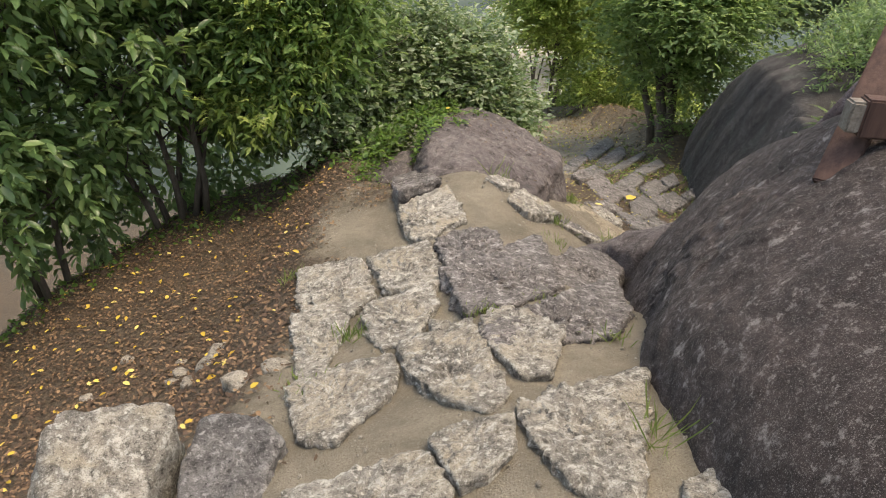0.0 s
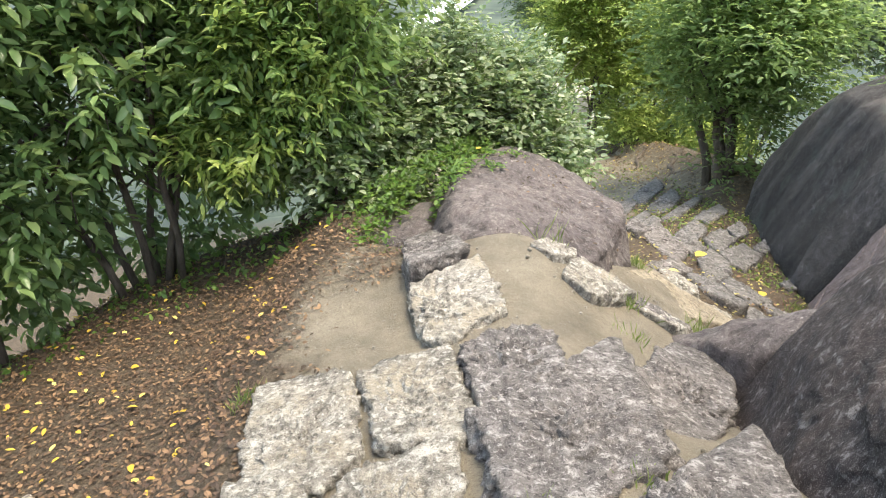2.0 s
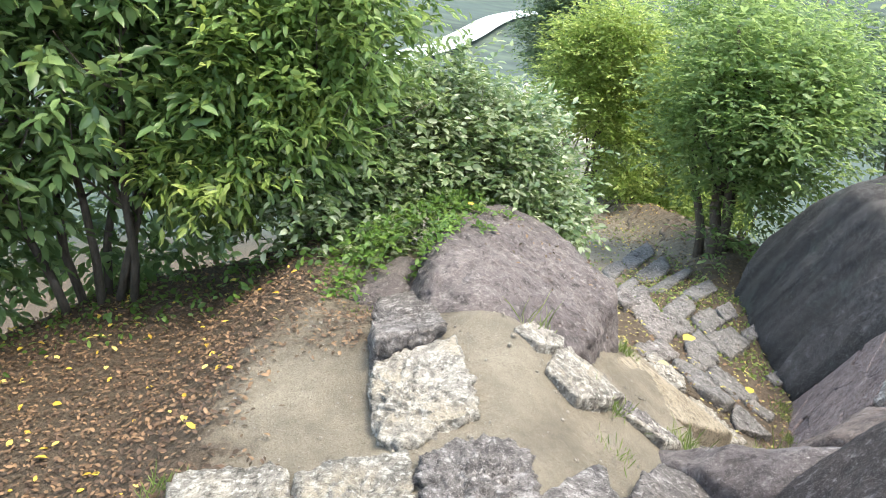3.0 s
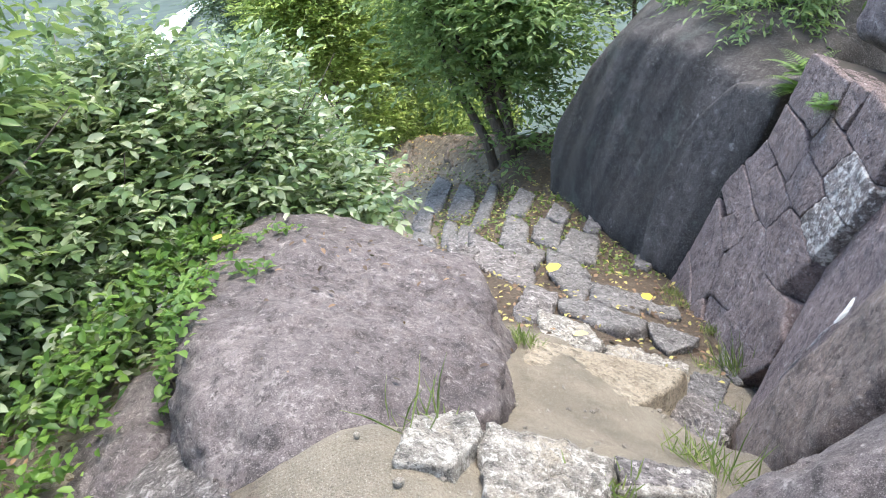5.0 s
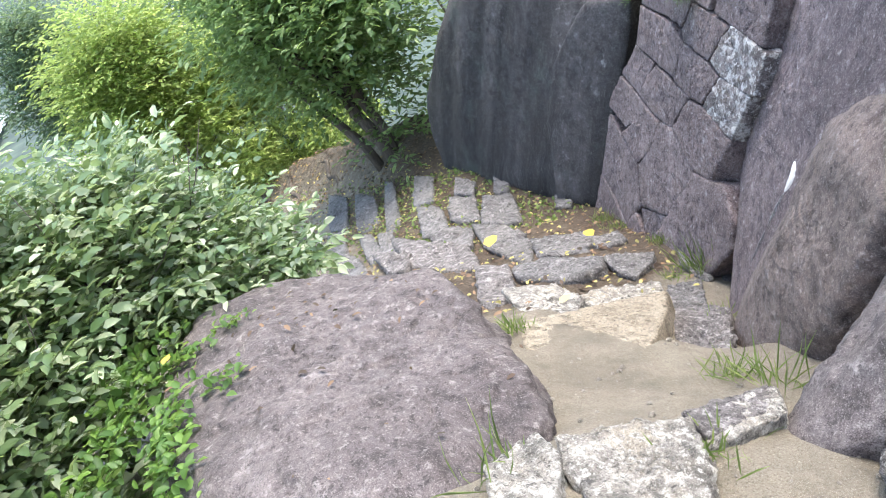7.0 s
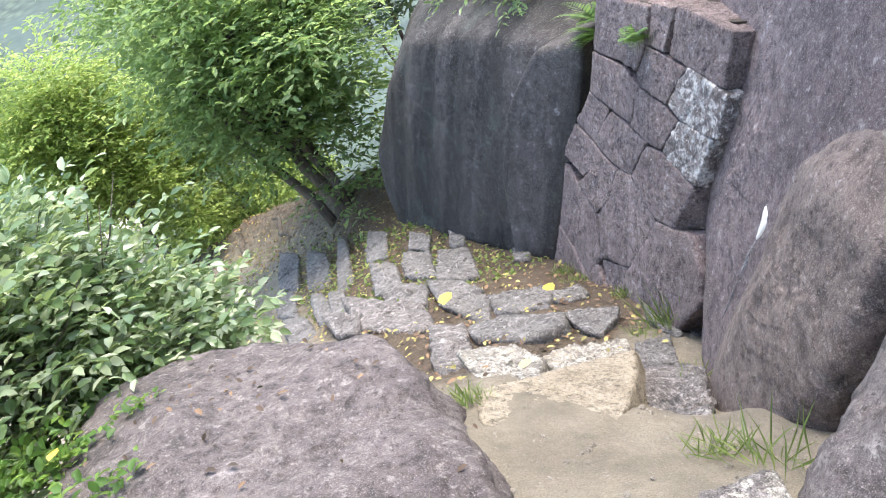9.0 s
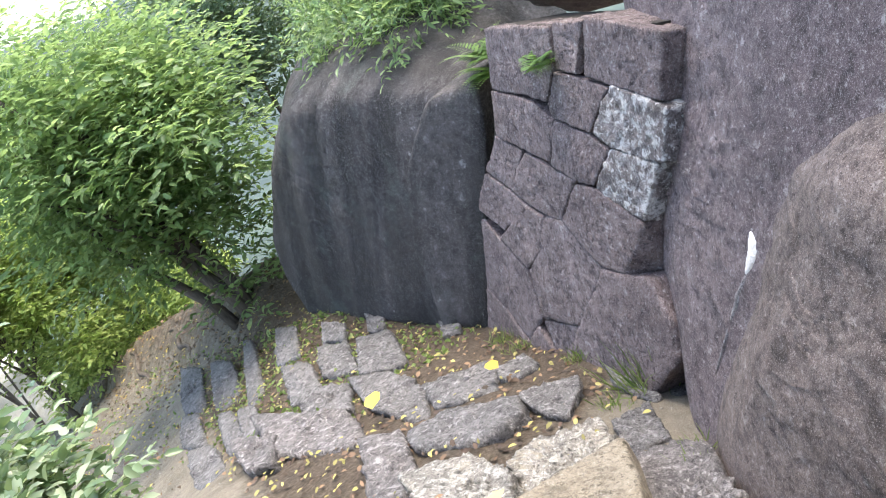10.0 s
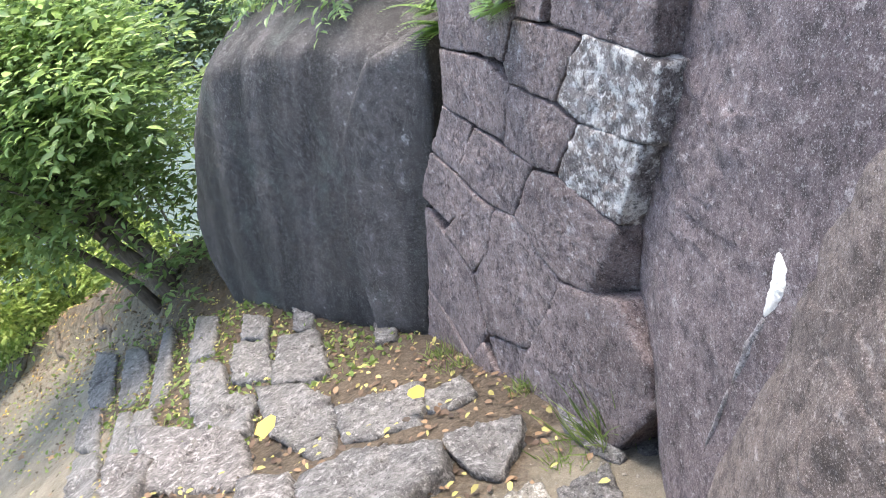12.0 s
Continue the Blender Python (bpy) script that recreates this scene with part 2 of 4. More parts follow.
def lower(x, y):
    z = float(np.interp(y, (5.8, 6.5, 7.3, 8.0, 9.0, 10.5, 12.0, 15.0, 18.0, 24.0, 40.0), (-1.40, -1.42, -1.68, -1.80, -1.95, -2.62, -3.1, -3.85, -4.4, -5.2, -7.0)))
    z += float(np.interp(y, (6.0, 9.0, 10.5, 14.0), (-0.5, -0.33, 0.0, 0.12))) * (min(x, 5.0) - 2.0) if x > 0.5 else 0.4
    return z


def terrain(x, y):
    w = smooth(0.0, 1.6, 0.9 * x + y - 6.0) if x > 0 else smooth(0.0, 3.0, 0.4 * x + y - 6.0)
    z = upper(x, y) * (1 - w) + lower(x, y) * w
    if x < -0.3:
        brink = 7.2 + 0.9 * min(0.0, x + 2.5)
        z -= 1.3 * min(4.0, max(0.0, y - brink)) * smooth(-0.3, -1.0, x)
    z -= 0.14 * smooth(-0.7, -0.3, x) * smooth(1.2, 0.8, x) * smooth(5.2, 5.6, y)
    z -= 0.22 * smooth(1.7, 2.4, x) * smooth(3.9, 3.2, x) * smooth(5.3, 5.8, y) * smooth(7.2, 6.4, y)
    z += 0.6 * min(1.3, max(0.0, x - 4.5)) * smooth(11.3, 13.0, y)
    crest = float(np.interp(y, (11.0, 12.5, 13.5, 15.0, 17.0, 19.5), (8.0, 5.6, 5.3, 5.35, 5.2, 4.6)))
    return z - 1.3 * min(4.0, max(0.0, x - crest, (y - 19.6) * smooth(1.0, 3.0, x)))


def part(name, mesh, mat, parent=None, label=""):
    ob = new(name, mesh)
    if mat and not mesh.materials:
        mesh.materials.append(mat)
    if parent:
        ob.parent = parent
    return tagged(ob, label)


def shade(mesh):
    mesh.polygons.foreach_set("use_smooth", [True] * len(mesh.polygons))
    return mesh


SPHERES = {}


def sphere(level):
    if level not in SPHERES:
        bm = bmesh.new()
        bmesh.ops.create_icosphere(bm, subdivisions=level, radius=1)
        SPHERES[level] = (np.array([v.co[:] for v in bm.verts]), [[v.index for v in f.verts] for f in bm.faces])
        bm.free()
    return SPHERES[level]


def rock_mesh(corners, level=4, sharp=16, rough=0.02, size=0.3, fine=0.006, seed=0, chips=0.5):
    """A worn stone that fills the convex hull of its corners; sharp: how crisp its edges are."""
    bm = bmesh.new()
    for c in corners:
        bm.verts.new(c)
    bmesh.ops.convex_hull(bm, input=bm.verts)
    bm.normal_update()
    mid = Vector(np.mean(np.array(corners), axis=0))
    planes = []
    for f in bm.faces:
        n, d = f.normal.copy(), f.normal.dot(f.calc_center_median() - mid)
        if d < 0:
            n, d = -n, -d
        if all(n.dot(o) < 0.995 for o, _ in planes) and d > 1e-4:
            planes.append((n, d))
    bm.free()
    dirs, faces = sphere(level)
    q = np.array([[*(n / d)] for n, d in planes])
    r = (np.maximum(dirs @ q.T, 0) ** sharp).sum(1) ** (-1 / sharp)
    pts = dirs * r[:, None]
    out = []
    for p in pts:
        v = Vector(p) + mid
        o = v / size + Vector((seed * 7.3, seed * 3.1, seed * 1.7))
        k = noise.fractal(o, 0.8, 2.2, 4) * rough + noise.turbulence(v / (size * 0.22) + Vector((seed, 0, 0)), 3, False) * fine - noise.ridged_multi_fractal(o * 0.7, 0.9, 2.0, 3, 1.0, 2.0) * rough * 0.25
        chip = noise.noise(o * 1.9 + Vector((3, 9, 1)))
        k += (round(chip * 3) / 3 - chip * 0.5) * rough * chips + noise.fractal(v / 0.035, 0.7, 2.0, 3) * fine * 0.35
        out.append(v + Vector(p).normalized() * k)
    me = bpy.data.meshes.new("stone")
    me.from_pydata([v[:] for v in out], [], faces)
    return shade(me)


def rock(name, corners, mat, label, category, level=5, sharp=10, rough=0.05, size=0.6, fine=0.008, seed=1, kind="", group=""):
    ob = part(name, rock_mesh(corners, level, sharp, rough, size, fine, seed), mat)
    return tagged(ob, label, category, group, kind)


def tube(path, radii, sides=8):
    """A tapered limb along a path."""
    verts, faces = [], []
    for i, (p, r) in enumerate(zip(path, radii)):
        p = Vector(p)
        d = (Vector(path[min(i + 1, len(path) - 1)]) - Vector(path[max(i - 1, 0)])).normalized()
        a = d.orthogonal().normalized()
        c = d.cross(a)
        for k in range(sides):
            t = 2 * math.pi * k / sides
            verts.append((p + (a * math.cos(t) + c * math.sin(t)) * r)[:])
    for i in range(len(path) - 1):
        for k in range(sides):
            n = (k + 1) % sides
            faces.append((i * sides + k, i * sides + n, (i + 1) * sides + n, (i + 1) * sides + k))
    faces.append(tuple(range(sides))[::-1])
    faces.append(tuple((len(path) - 1) * sides + k for k in range(sides)))
    return verts, faces


def joined(pieces):
    verts, faces = [], []
    for v, f in pieces:
        n = len(verts)
        verts += v
        faces += [tuple(i + n for i in one) for one in f]
    me = bpy.data.meshes.new("mesh")
    me.from_pydata(verts, [], faces)
    return me


def leaves_mesh(place, along, up, length, width, fold=0.25):
    """Folded pointed leaves: arrays of places, directions and sizes."""
    n = len(place)
    along = along / np.linalg.norm(along, axis=1)[:, None]
    side = np.cross(along, up)
    side /= np.linalg.norm(side, axis=1)[:, None] + 1e-9
    top = np.cross(side, along)
    L, W = length[:, None], width[:, None]
    base = place
    mid = place + along * L * 0.5
    rim = []
    for s_, at, w in ((1, 0.28, 0.43), (1, 0.68, 0.40), (-1, 0.68, 0.40), (-1, 0.28, 0.43)):
        rim.append(place + along * L * at + side * W * w * s_ + top * (W * fold * 0.8 - L * 0.05 * at))
    tip = place + along * L - top * L * 0.12
    verts = np.stack([base, rim[0], rim[1], tip, rim[2], rim[3], mid], 1).reshape(-1, 3)
    k = np.arange(n)[:, None] * 7
    faces = np.concatenate([k + [i, (i + 1) % 6, 6] for i in range(6)], 1).reshape(-1, 3)
    me = bpy.data.meshes.new("leaves")
    me.vertices.add(len(verts))
    me.vertices.foreach_set("co", verts.ravel())
    me.loops.add(faces.size)
    me.loops.foreach_set("vertex_index", faces.ravel())
    me.polygons.add(len(faces))
    me.polygons.foreach_set("loop_start", np.arange(0, faces.size, 3))
    me.update(calc_edges=True)
    return shade(me)


def crown(blobs, sprays, per, length, ratio, seed, droop=0.35, twig=0.35, shell=0.55, level=1.0):
    """Leaves on sprays that stand out from a few uneven masses: blobs of (x, y, z, rx, ry, rz)."""
    rng = np.random.default_rng(seed)
    weight = np.array([b[3] * b[4] + b[4] * b[5] + b[3] * b[5] for b in blobs])
    which = rng.choice(len(blobs), sprays, p=weight / weight.sum())
    blob = np.array(blobs)[which]
    d = rng.normal(size=(sprays, 3))
    d /= np.linalg.norm(d, axis=1)[:, None]
    lump = 1 + 0.36 * np.sin(d[:, :1] * 5 + which[:, None]) * np.cos(d[:, 1:2] * 6 + which[:, None] * 2) + 0.12 * np.sin(d[:, 2:3] * 11)
    root = blob[:, :3] + d * blob[:, 3:] * (shell + (1 - shell) * rng.random((sprays, 1)) ** 0.6) * lump
    aim = d + rng.normal(size=(sprays, 3)) * 0.7 + np.array([0, 0, -droop * 0.5])
    aim[:, 2] *= level
    aim /= np.linalg.norm(aim, axis=1)[:, None]
    k = np.tile(np.arange(per), sprays)
    s = np.repeat(np.arange(sprays), per)
    size = length * (0.65 + 0.6 * rng.random(len(s)))
    place = root[s] + aim[s] * (k[:, None] / per * twig) + rng.normal(size=(len(s), 3)) * 0.012
    side = np.cross(aim[s], [0, 0, 1]) + rng.normal(size=(len(s), 3)) * 0.1
    side *= np.where(k % 2, 1, -1)[:, None]
    along = side * 0.9 + aim[s] * (0.5 + k[:, None] / per) + rng.normal(size=(len(s), 3)) * 0.45 + np.array([0, 0, -droop * 0.3])
    along[:, 2] *= 0.4 + 0.6 * level
    up = np.array([0, 0, 1.0]) + rng.normal(size=(len(s), 3)) * 0.4
    return leaves_mesh(place, along, up, size, size * ratio)


def shrub(name, stems, blobs, sprays, per, length, ratio, leaf, seed, label, category="bush", girth=0.028, **more):
    """A thing of leaning stems and one leafy crown."""
    rng = random.Random(seed)
    x0, y0 = stems[0][:2]
    thing = new(name)
    tagged(thing, label, category)
    for i, (x, y, *goal) in enumerate(stems):
        z = terrain(x, y) - 0.1
        end = Vector(goal)
        start = Vector((x, y, z))
        pieces = []
        path = []
        for j in range(7):
            t = j / 6
            p = start.lerp(end, t) + Vector((rng.uniform(-1, 1), rng.uniform(-1, 1), 0)) * 0.06 * math.sin(math.pi * t)
            p.z += 0.12 * math.sin(math.pi * t)
            path.append(p)
        pieces.append(tube(path, [girth * (1.25 - 0.95 * j / 6) for j in range(7)], 7))
        for j in range(2, 6):
            for _ in range(2):
                d = Vector((rng.uniform(-1, 1), rng.uniform(-1, 1), rng.uniform(0.1, 1))).normalized()
                q = [path[j] + d * 0.22 * n + Vector((0, 0, 0.03 * n * n)) for n in range(4)]
                pieces.append(tube(q, [girth * (0.5 - 0.13 * n) for n in range(4)], 5))
        part("stem", shade(joined(pieces)), bark, thing)
    part("crown", crown(blobs, sprays, per, length, ratio, seed, **more), leaf, thing)
    return thing


# ---- ground ----
def far_height(x, y):
    r = math.hypot(x - 2.5, y - 8)
    az = math.atan2(x, y)
    z = -68 + 3 * noise.noise(Vector((x, y, 0)) / 160)
    rise = smooth(900, 2600, r) * (0.75 + 0.25 * math.sin(az * 3 + 0.6)) + 0.15 * smooth(250, 700, r) * max(0, -math.sin(az))
    return z + rise * (300 + 120 * noise.fractal(Vector((x, y, 5)) / 700, 1, 2, 4))


def ground_height(x, y):
    r = math.hypot(x - 2.5, y - 8)
    near = terrain(x, y) + 0.035 * noise.fractal(Vector((x, y, 0)) * 1.4, 1, 2, 4) * smooth(0, 1, r)
    near += smooth(2.2, 2.5, x) * smooth(5.9, 6.2, y) * (0.015 * smooth(8.6, 8.0, y) + 0.03 * smooth(7.1, 6.7, y))
    if y < 0:
        near += 0.35 * -max(y, -12)
    if r < 17:
        return near
    w = smooth(17, 120, r) if y > -2 else smooth(25, 220, r)
    return near * (1 - w) + far_height(x, y) * w


def spread(lo, hi, step, reach):
    inner = list(np.arange(lo, hi + step / 2, step))
    out, d, v = [], step, inner[-1]
    while v < reach:
        d *= 1.22
        v += d
        out.append(v)
    low, d, v = [], step, lo
    while v > -reach:
        d *= 1.22
        v -= d
        low.append(v)
    return low[::-1] + inner + out


gx, gy = spread(-4.5, 6.0, 0.09, 4000), spread(0.5, 16.0, 0.1, 4000)
verts = [(x, y, ground_height(x, y)) for y in gy for x in gx]
nx = len(gx)
faces = [(j * nx + i, j * nx + i + 1, (j + 1) * nx + i + 1, (j + 1) * nx + i) for j in range(len(gy) - 1) for i in range(nx - 1)]
me = bpy.data.meshes.new("ground")
me.from_pydata(verts, [], faces)


def litter_share(x, y):
    """How much the ground is covered by fallen leaves."""
    bank = smooth(-0.35, -0.95, x + 0.12 * math.sin(y * 3)) * smooth(1.8, 2.8, y) * smooth(9.5, 7.5, y)
    bank = max(bank, 0.9 * smooth(-1.2, -2.2, x))
    foot = smooth(1.4, 2.0, x) * smooth(6.3, 6.9, y) * smooth(14.5, 11.5, y) * 0.85 * smooth(-0.3, 0.3, x - 2.2 - 0.36 * (y - 9.0))
    far = (0.12 + 0.45 * smooth(4.0, 5.2, x)) * smooth(10, 12, y) * smooth(1.0, 2.5, x)
    pocket = 0.55 * smooth(-0.7, -0.4, x) * smooth(0.35, 0.0, x) * smooth(4.8, 5.1, y) * smooth(6.2, 5.6, y)
    return max(bank, foot, far, pocket)


a1 = me.attributes.new("litter", "FLOAT", "POINT")
a1.data.foreach_set("value", [litter_share(v[0], v[1]) * 0.62 for v in verts])
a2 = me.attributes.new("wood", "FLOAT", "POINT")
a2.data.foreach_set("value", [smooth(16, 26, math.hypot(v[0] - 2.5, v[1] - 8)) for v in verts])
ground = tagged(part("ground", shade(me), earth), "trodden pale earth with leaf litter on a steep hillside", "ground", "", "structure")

# river far below, between wooded banks
bm = bmesh.new()
side = []
for i in range(40):
    t = i / 39
    y = 300 + 1000 * t
    x = 25 + 0.27 * (y - 650) + 12 * math.sin(t * 9)
    w = 9 + 9 * t
    z = -63
    side.append((bm.verts.new((x - w, y, z)), bm.verts.new((x + w, y, z))))
for (a, c), (d, e) in zip(side, side[1:]):
    bm.faces.new((a, c, e, d))
me = bpy.data.meshes.new("river")
bm.to_mesh(me)
tagged(part("river", me, water), "pale river winding through the wooded valley", "river", "", "structure")

# ---- rocks ----
hump = rock("bedrock_hump", [(0.0, 5.22, -0.56), (0.5, 5.14, -0.58), (0.98, 5.36, -0.66), (0.38, 5.55, -0.36), (0.05, 6.2, -0.40), (0.15, 6.75, -0.46), (0.6, 7.35, -0.50), (0.98, 7.35, -0.64), (1.3, 7.08, -0.78), (1.5, 6.6, -0.80), (1.16, 5.85, -0.72), (1.28, 5.8, -1.3), (1.62, 6.4, -1.6), (1.8, 7.0, -1.9), (1.1, 7.8, -2.0), (-0.2, 7.0, -1.5), (-0.25, 5.7, -1.2), (0.3, 5.1, -1.0)], hump_rock, "broad mauve bedrock hump with lichen and scuffed patches", "rock", 7, 30, 0.05, 0.38, 0.014, 3)
rock("side_rock", [(-0.02, 5.35, -0.69), (-0.10, 5.90, -0.62), (-0.02, 6.50, -0.69), (-0.50, 5.55, -0.80), (-0.49, 6.20, -0.78), (-0.29, 5.25, -0.79), (-0.49, 5.40, -1.37), (0.14, 6.50, -1.37), (-0.60, 6.30, -1.47), (0.14, 5.20, -1.27)], hump_rock, "low dark rock half buried beside the bedrock hump", "rock", 5, 20, 0.05, 0.25, 0.012, 4)
tall = rock("leaning_boulder", [(0.66, 0.7, -0.3), (0.66, 1.65, -0.3), (0.80, 2.35, -0.35), (1.02, 3.3, -0.8), (1.34, 4.4, -1.4), (1.62, 4.95, -1.5), (0.80, 0.7, 0.5), (0.93, 2.3, 0.30), (1.27, 3.5, -0.28), (1.43, 3.85, -0.50), (1.64, 4.4, -0.50), (1.88, 4.4, -0.15), (2.08, 4.4, 0.06), (2.1, 3.8, 0.46), (1.95, 3.2, 0.84), (1.5, 1.0, 1.15), (3.4, 0.5, 1.6), (3.6, 4.4, 0.7), (3.6, 4.9, -1.5), (3.6, 0.5, -1)], brown_rock, "huge smooth brown boulder leaning beside the steps", "boulder", 7, 24, 0.055, 0.6, 0.010, 5)
rock("low_boulder", [(1.22, 5.00, -0.97), (1.36, 4.93, -0.87), (1.52, 4.75, -0.69), (1.80, 4.60, -0.52), (2.1, 4.5, -0.42), (1.38, 4.62, -0.74), (1.55, 4.35, -0.60), (2.2, 4.3, -0.4), (1.18, 4.95, -1.4), (1.45, 5.12, -1.5), (1.9, 5.1, -1.5), (2.3, 4.9, -1.5), (1.4, 4.4, -1.4), (2.2, 4.85, -0.75)], hump_rock, "low grey boulder with pale lichen beside the landing", "boulder", 5, 22, 0.04, 0.35, 0.010, 6)
r_one = rock("striped_boulder", [(2.74, 6.15, -2.35), (2.85, 6.10, -2.07), (3.20, 6.04, -1.47), (3.39, 5.87, -0.90), (3.46, 5.76, -0.60), (3.73, 5.35, 0.55), (2.60, 6.05, -2.2), (2.35, 5.55, -1.7), (2.72, 5.10, -0.45), (3.05, 4.70, 0.70), (2.55, 4.95, -0.42), (4.9, 6.3, 0.6), (5.3, 6.7, -0.9), (5.2, 6.9, -2.6), (3.9, 6.35, -2.5), (3.6, 4.4, -2.2), (4.6, 4.3, 0.8)], boulder_rock, "huge purple-brown boulder with a white mineral streak", "boulder", 7, 30, 0.035, 0.6, 0.010, 7)
r_two = rock("rounded_boulder", [(2.81, 5.27, -0.64), (2.85, 5.41, -0.79), (2.82, 5.56, -1.11), (2.83, 5.76, -1.46), (2.77, 5.98, -1.91), (2.61, 6.06, -2.31), (2.55, 5.29, -0.67), (2.50, 5.39, -0.89), (2.46, 5.50, -1.13), (2.44, 5.66, -1.43), (2.40, 5.84, -1.85), (2.16, 4.95, -0.65), (2.02, 5.08, -1.09), (2.09, 5.46, -1.66), (2.00, 5.20, -1.80), (2.66, 5.02, -0.46), (2.90, 4.60, -0.10), (2.40, 4.50, -0.35), (3.00, 3.80, -0.10), (3.00, 3.80, -1.60), (3.30, 4.90, -1.80)], tan_rock, "rounded brown boulder beside the sandy landing", "boulder", 7, 36, 0.03, 0.6, 0.008, 9)
black = rock("black_boulder", [(4.35, 8.45, -2.3), (4.33, 9.2, -2.5), (4.45, 10.2, -2.6), (4.6, 10.9, -2.65), (4.72, 11.35, -2.5), (4.85, 11.3, -1.9), (4.9, 10.6, -1.05), (5.0, 10.15, -0.62), (5.15, 9.85, -0.42), (5.25, 9.4, -0.34), (5.2, 8.9, -0.42), (5.1, 8.35, -0.58), (4.9, 7.8, -0.85), (4.62, 9.4, -1.3), (4.6, 8.7, -1.37), (4.68, 10.2, -1.4), (4.80, 9.3, -0.55), (4.80, 8.4, -0.65), (4.88, 9.9, -0.62), (4.3, 8.4, -3.2), (4.45, 10.5, -3.4), (4.75, 11.4, -3.4), (8.0, 12.6, -0.5), (8.0, 8.6, -0.4), (8.0, 12.8, -4.0), (8.0, 8.2, -3.5), (6.5, 11.5, -1.2), (6.5, 10.5, -0.45)], black_rock, "massive black boulder streaked by running water", "boulder", 7, 30, 0.035, 0.9, 0.006, 11)
# shallow water-worn flutes down its face
for v in black.data.vertices:
    q = v.co.y + 0.45 * v.co.z
    v.co.x += smooth(5.6, 4.9, v.co.x) * (0.05 * noise.noise(Vector((q * 2.6, 0.2 * v.co.z, 4))) + 0.022 * noise.noise(Vector((q * 6.5, 0.3 * v.co.z, 9))))
part("slab", rock_mesh([(x + d, y, z) for x, y, z in ((4.69, 7.65, -0.77), (4.68, 7.87, -0.79), (4.68, 8.11, -0.81), (4.62, 8.42, -1.09), (4.58, 8.62, -1.32), (4.44, 8.82, -1.92), (4.27, 8.86, -2.80), (4.27, 8.40, -2.80), (4.60, 7.74, -1.20)) for d in (-0.012, 0.4)], 6, 60, 0.02, 0.5, 0.005, 12), black_rock, black, "flaked slab with a curved crack")
outward = Vector((-0.562, 0.721, 0.406)).normalized()


face = np.array([v.co[:] for v in r_one.data.vertices])


def mineral(name, line, widths, mat, label):
    """A thin crust lying along the face of the boulder."""
    corners = []
    line = [face[np.argmin(((face - p) ** 2).sum(1))] for p in np.array(line)]
    for i, (p, w) in enumerate(zip(line, widths)):
        p = Vector(p)
        d = (Vector(line[min(i + 1, len(line) - 1)]) - Vector(line[max(i - 1, 0)])).normalized()
        across = d.cross(outward).normalized()
        corners += [p + outward * 0.006, p + across * w - outward * 0.004, p - across * w - outward * 0.004, p - outward * 0.02]
    part(name, rock_mesh([c[:] for c in corners], 5, 22, 0.004, 0.05, 0.003, 8), mat, r_one, label)


mineral("mineral_streak", [(2.916, 5.598, -1.045), (2.885, 5.585, -1.070), (2.868, 5.598, -1.115), (2.856, 5.626, -1.18), (2.862, 5.645, -1.21)], (0.007, 0.014, 0.016, 0.014, 0.006), chalk_white, "white mineral crust")
mineral("mineral_vein", [(2.861, 5.643, -1.20), (2.861, 5.69, -1.29), (2.853, 5.75, -1.42)], (0.014, 0.013, 0.010), pale_vein, "pale mineral vein")
mineral("mineral_vein", [(2.853, 5.75, -1.42), (2.843, 5.82, -1.57), (2.833, 5.88, -1.68)], (0.010, 0.008, 0.004), pale_vein, "pale mineral vein")
rock("upper_rock", [(4.7, 6.5, 0.3), (5.2, 7.5, 0.2), (4.5, 6.4, -0.4), (5.0, 7.4, -0.4), (6.5, 6.2, 0.5), (6.8, 7.8, 0.3), (6.5, 6.2, -1.2), (6.8, 7.8, -1.2)], boulder_rock, "dark purple rock rising behind the wall top", "rock", 5, 18, 0.05, 0.5, 0.01, 14)
rock("edging_stone", [(-1.32, 1.95, 0.02), (-1.25, 2.05, 0.06), (-0.92, 2.12, -0.02), (-0.88, 2.02, -0.04), (-1.22, 1.70, -0.05), (-0.92, 1.72, -0.08), (-1.36, 2.1, -0.6), (-0.86, 2.18, -0.6), (-1.3, 1.6, -0.6), (-0.9, 1.6, -0.6)], granite, "tall rounded granite block at the edge of the steps", "stone", 5, 24, 0.03, 0.2, 0.012, 31)
rock("edging_stone", [(-0.86, 2.16, -0.08), (-0.66, 2.20, -0.12), (-0.52, 2.08, -0.14), (-0.84, 1.78, -0.14), (-0.55, 1.80, -0.16), (-0.88, 2.22, -0.6), (-0.5, 2.2, -0.6), (-0.86, 1.7, -0.6), (-0.5, 1.7, -0.6)], granite_grey, "grey granite block set upright beside the steps", "stone", 5, 24, 0.03, 0.2, 0.012, 32)
rock("rounded_cobble", [(-1.42, 3.66, -1.12), (-1.10, 3.74, -0.95), (-1.25, 3.50, -0.98), (-1.30, 3.80, -0.98), (-1.35, 3.6, -1.3), (-1.05, 3.7, -1.2), (-1.2, 3.5, -1.2)], pebble_rock, "rounded pale cobble lying on the leaf-strewn bank", "stone", 4, 8, 0.02, 0.2, 0.006, 33)
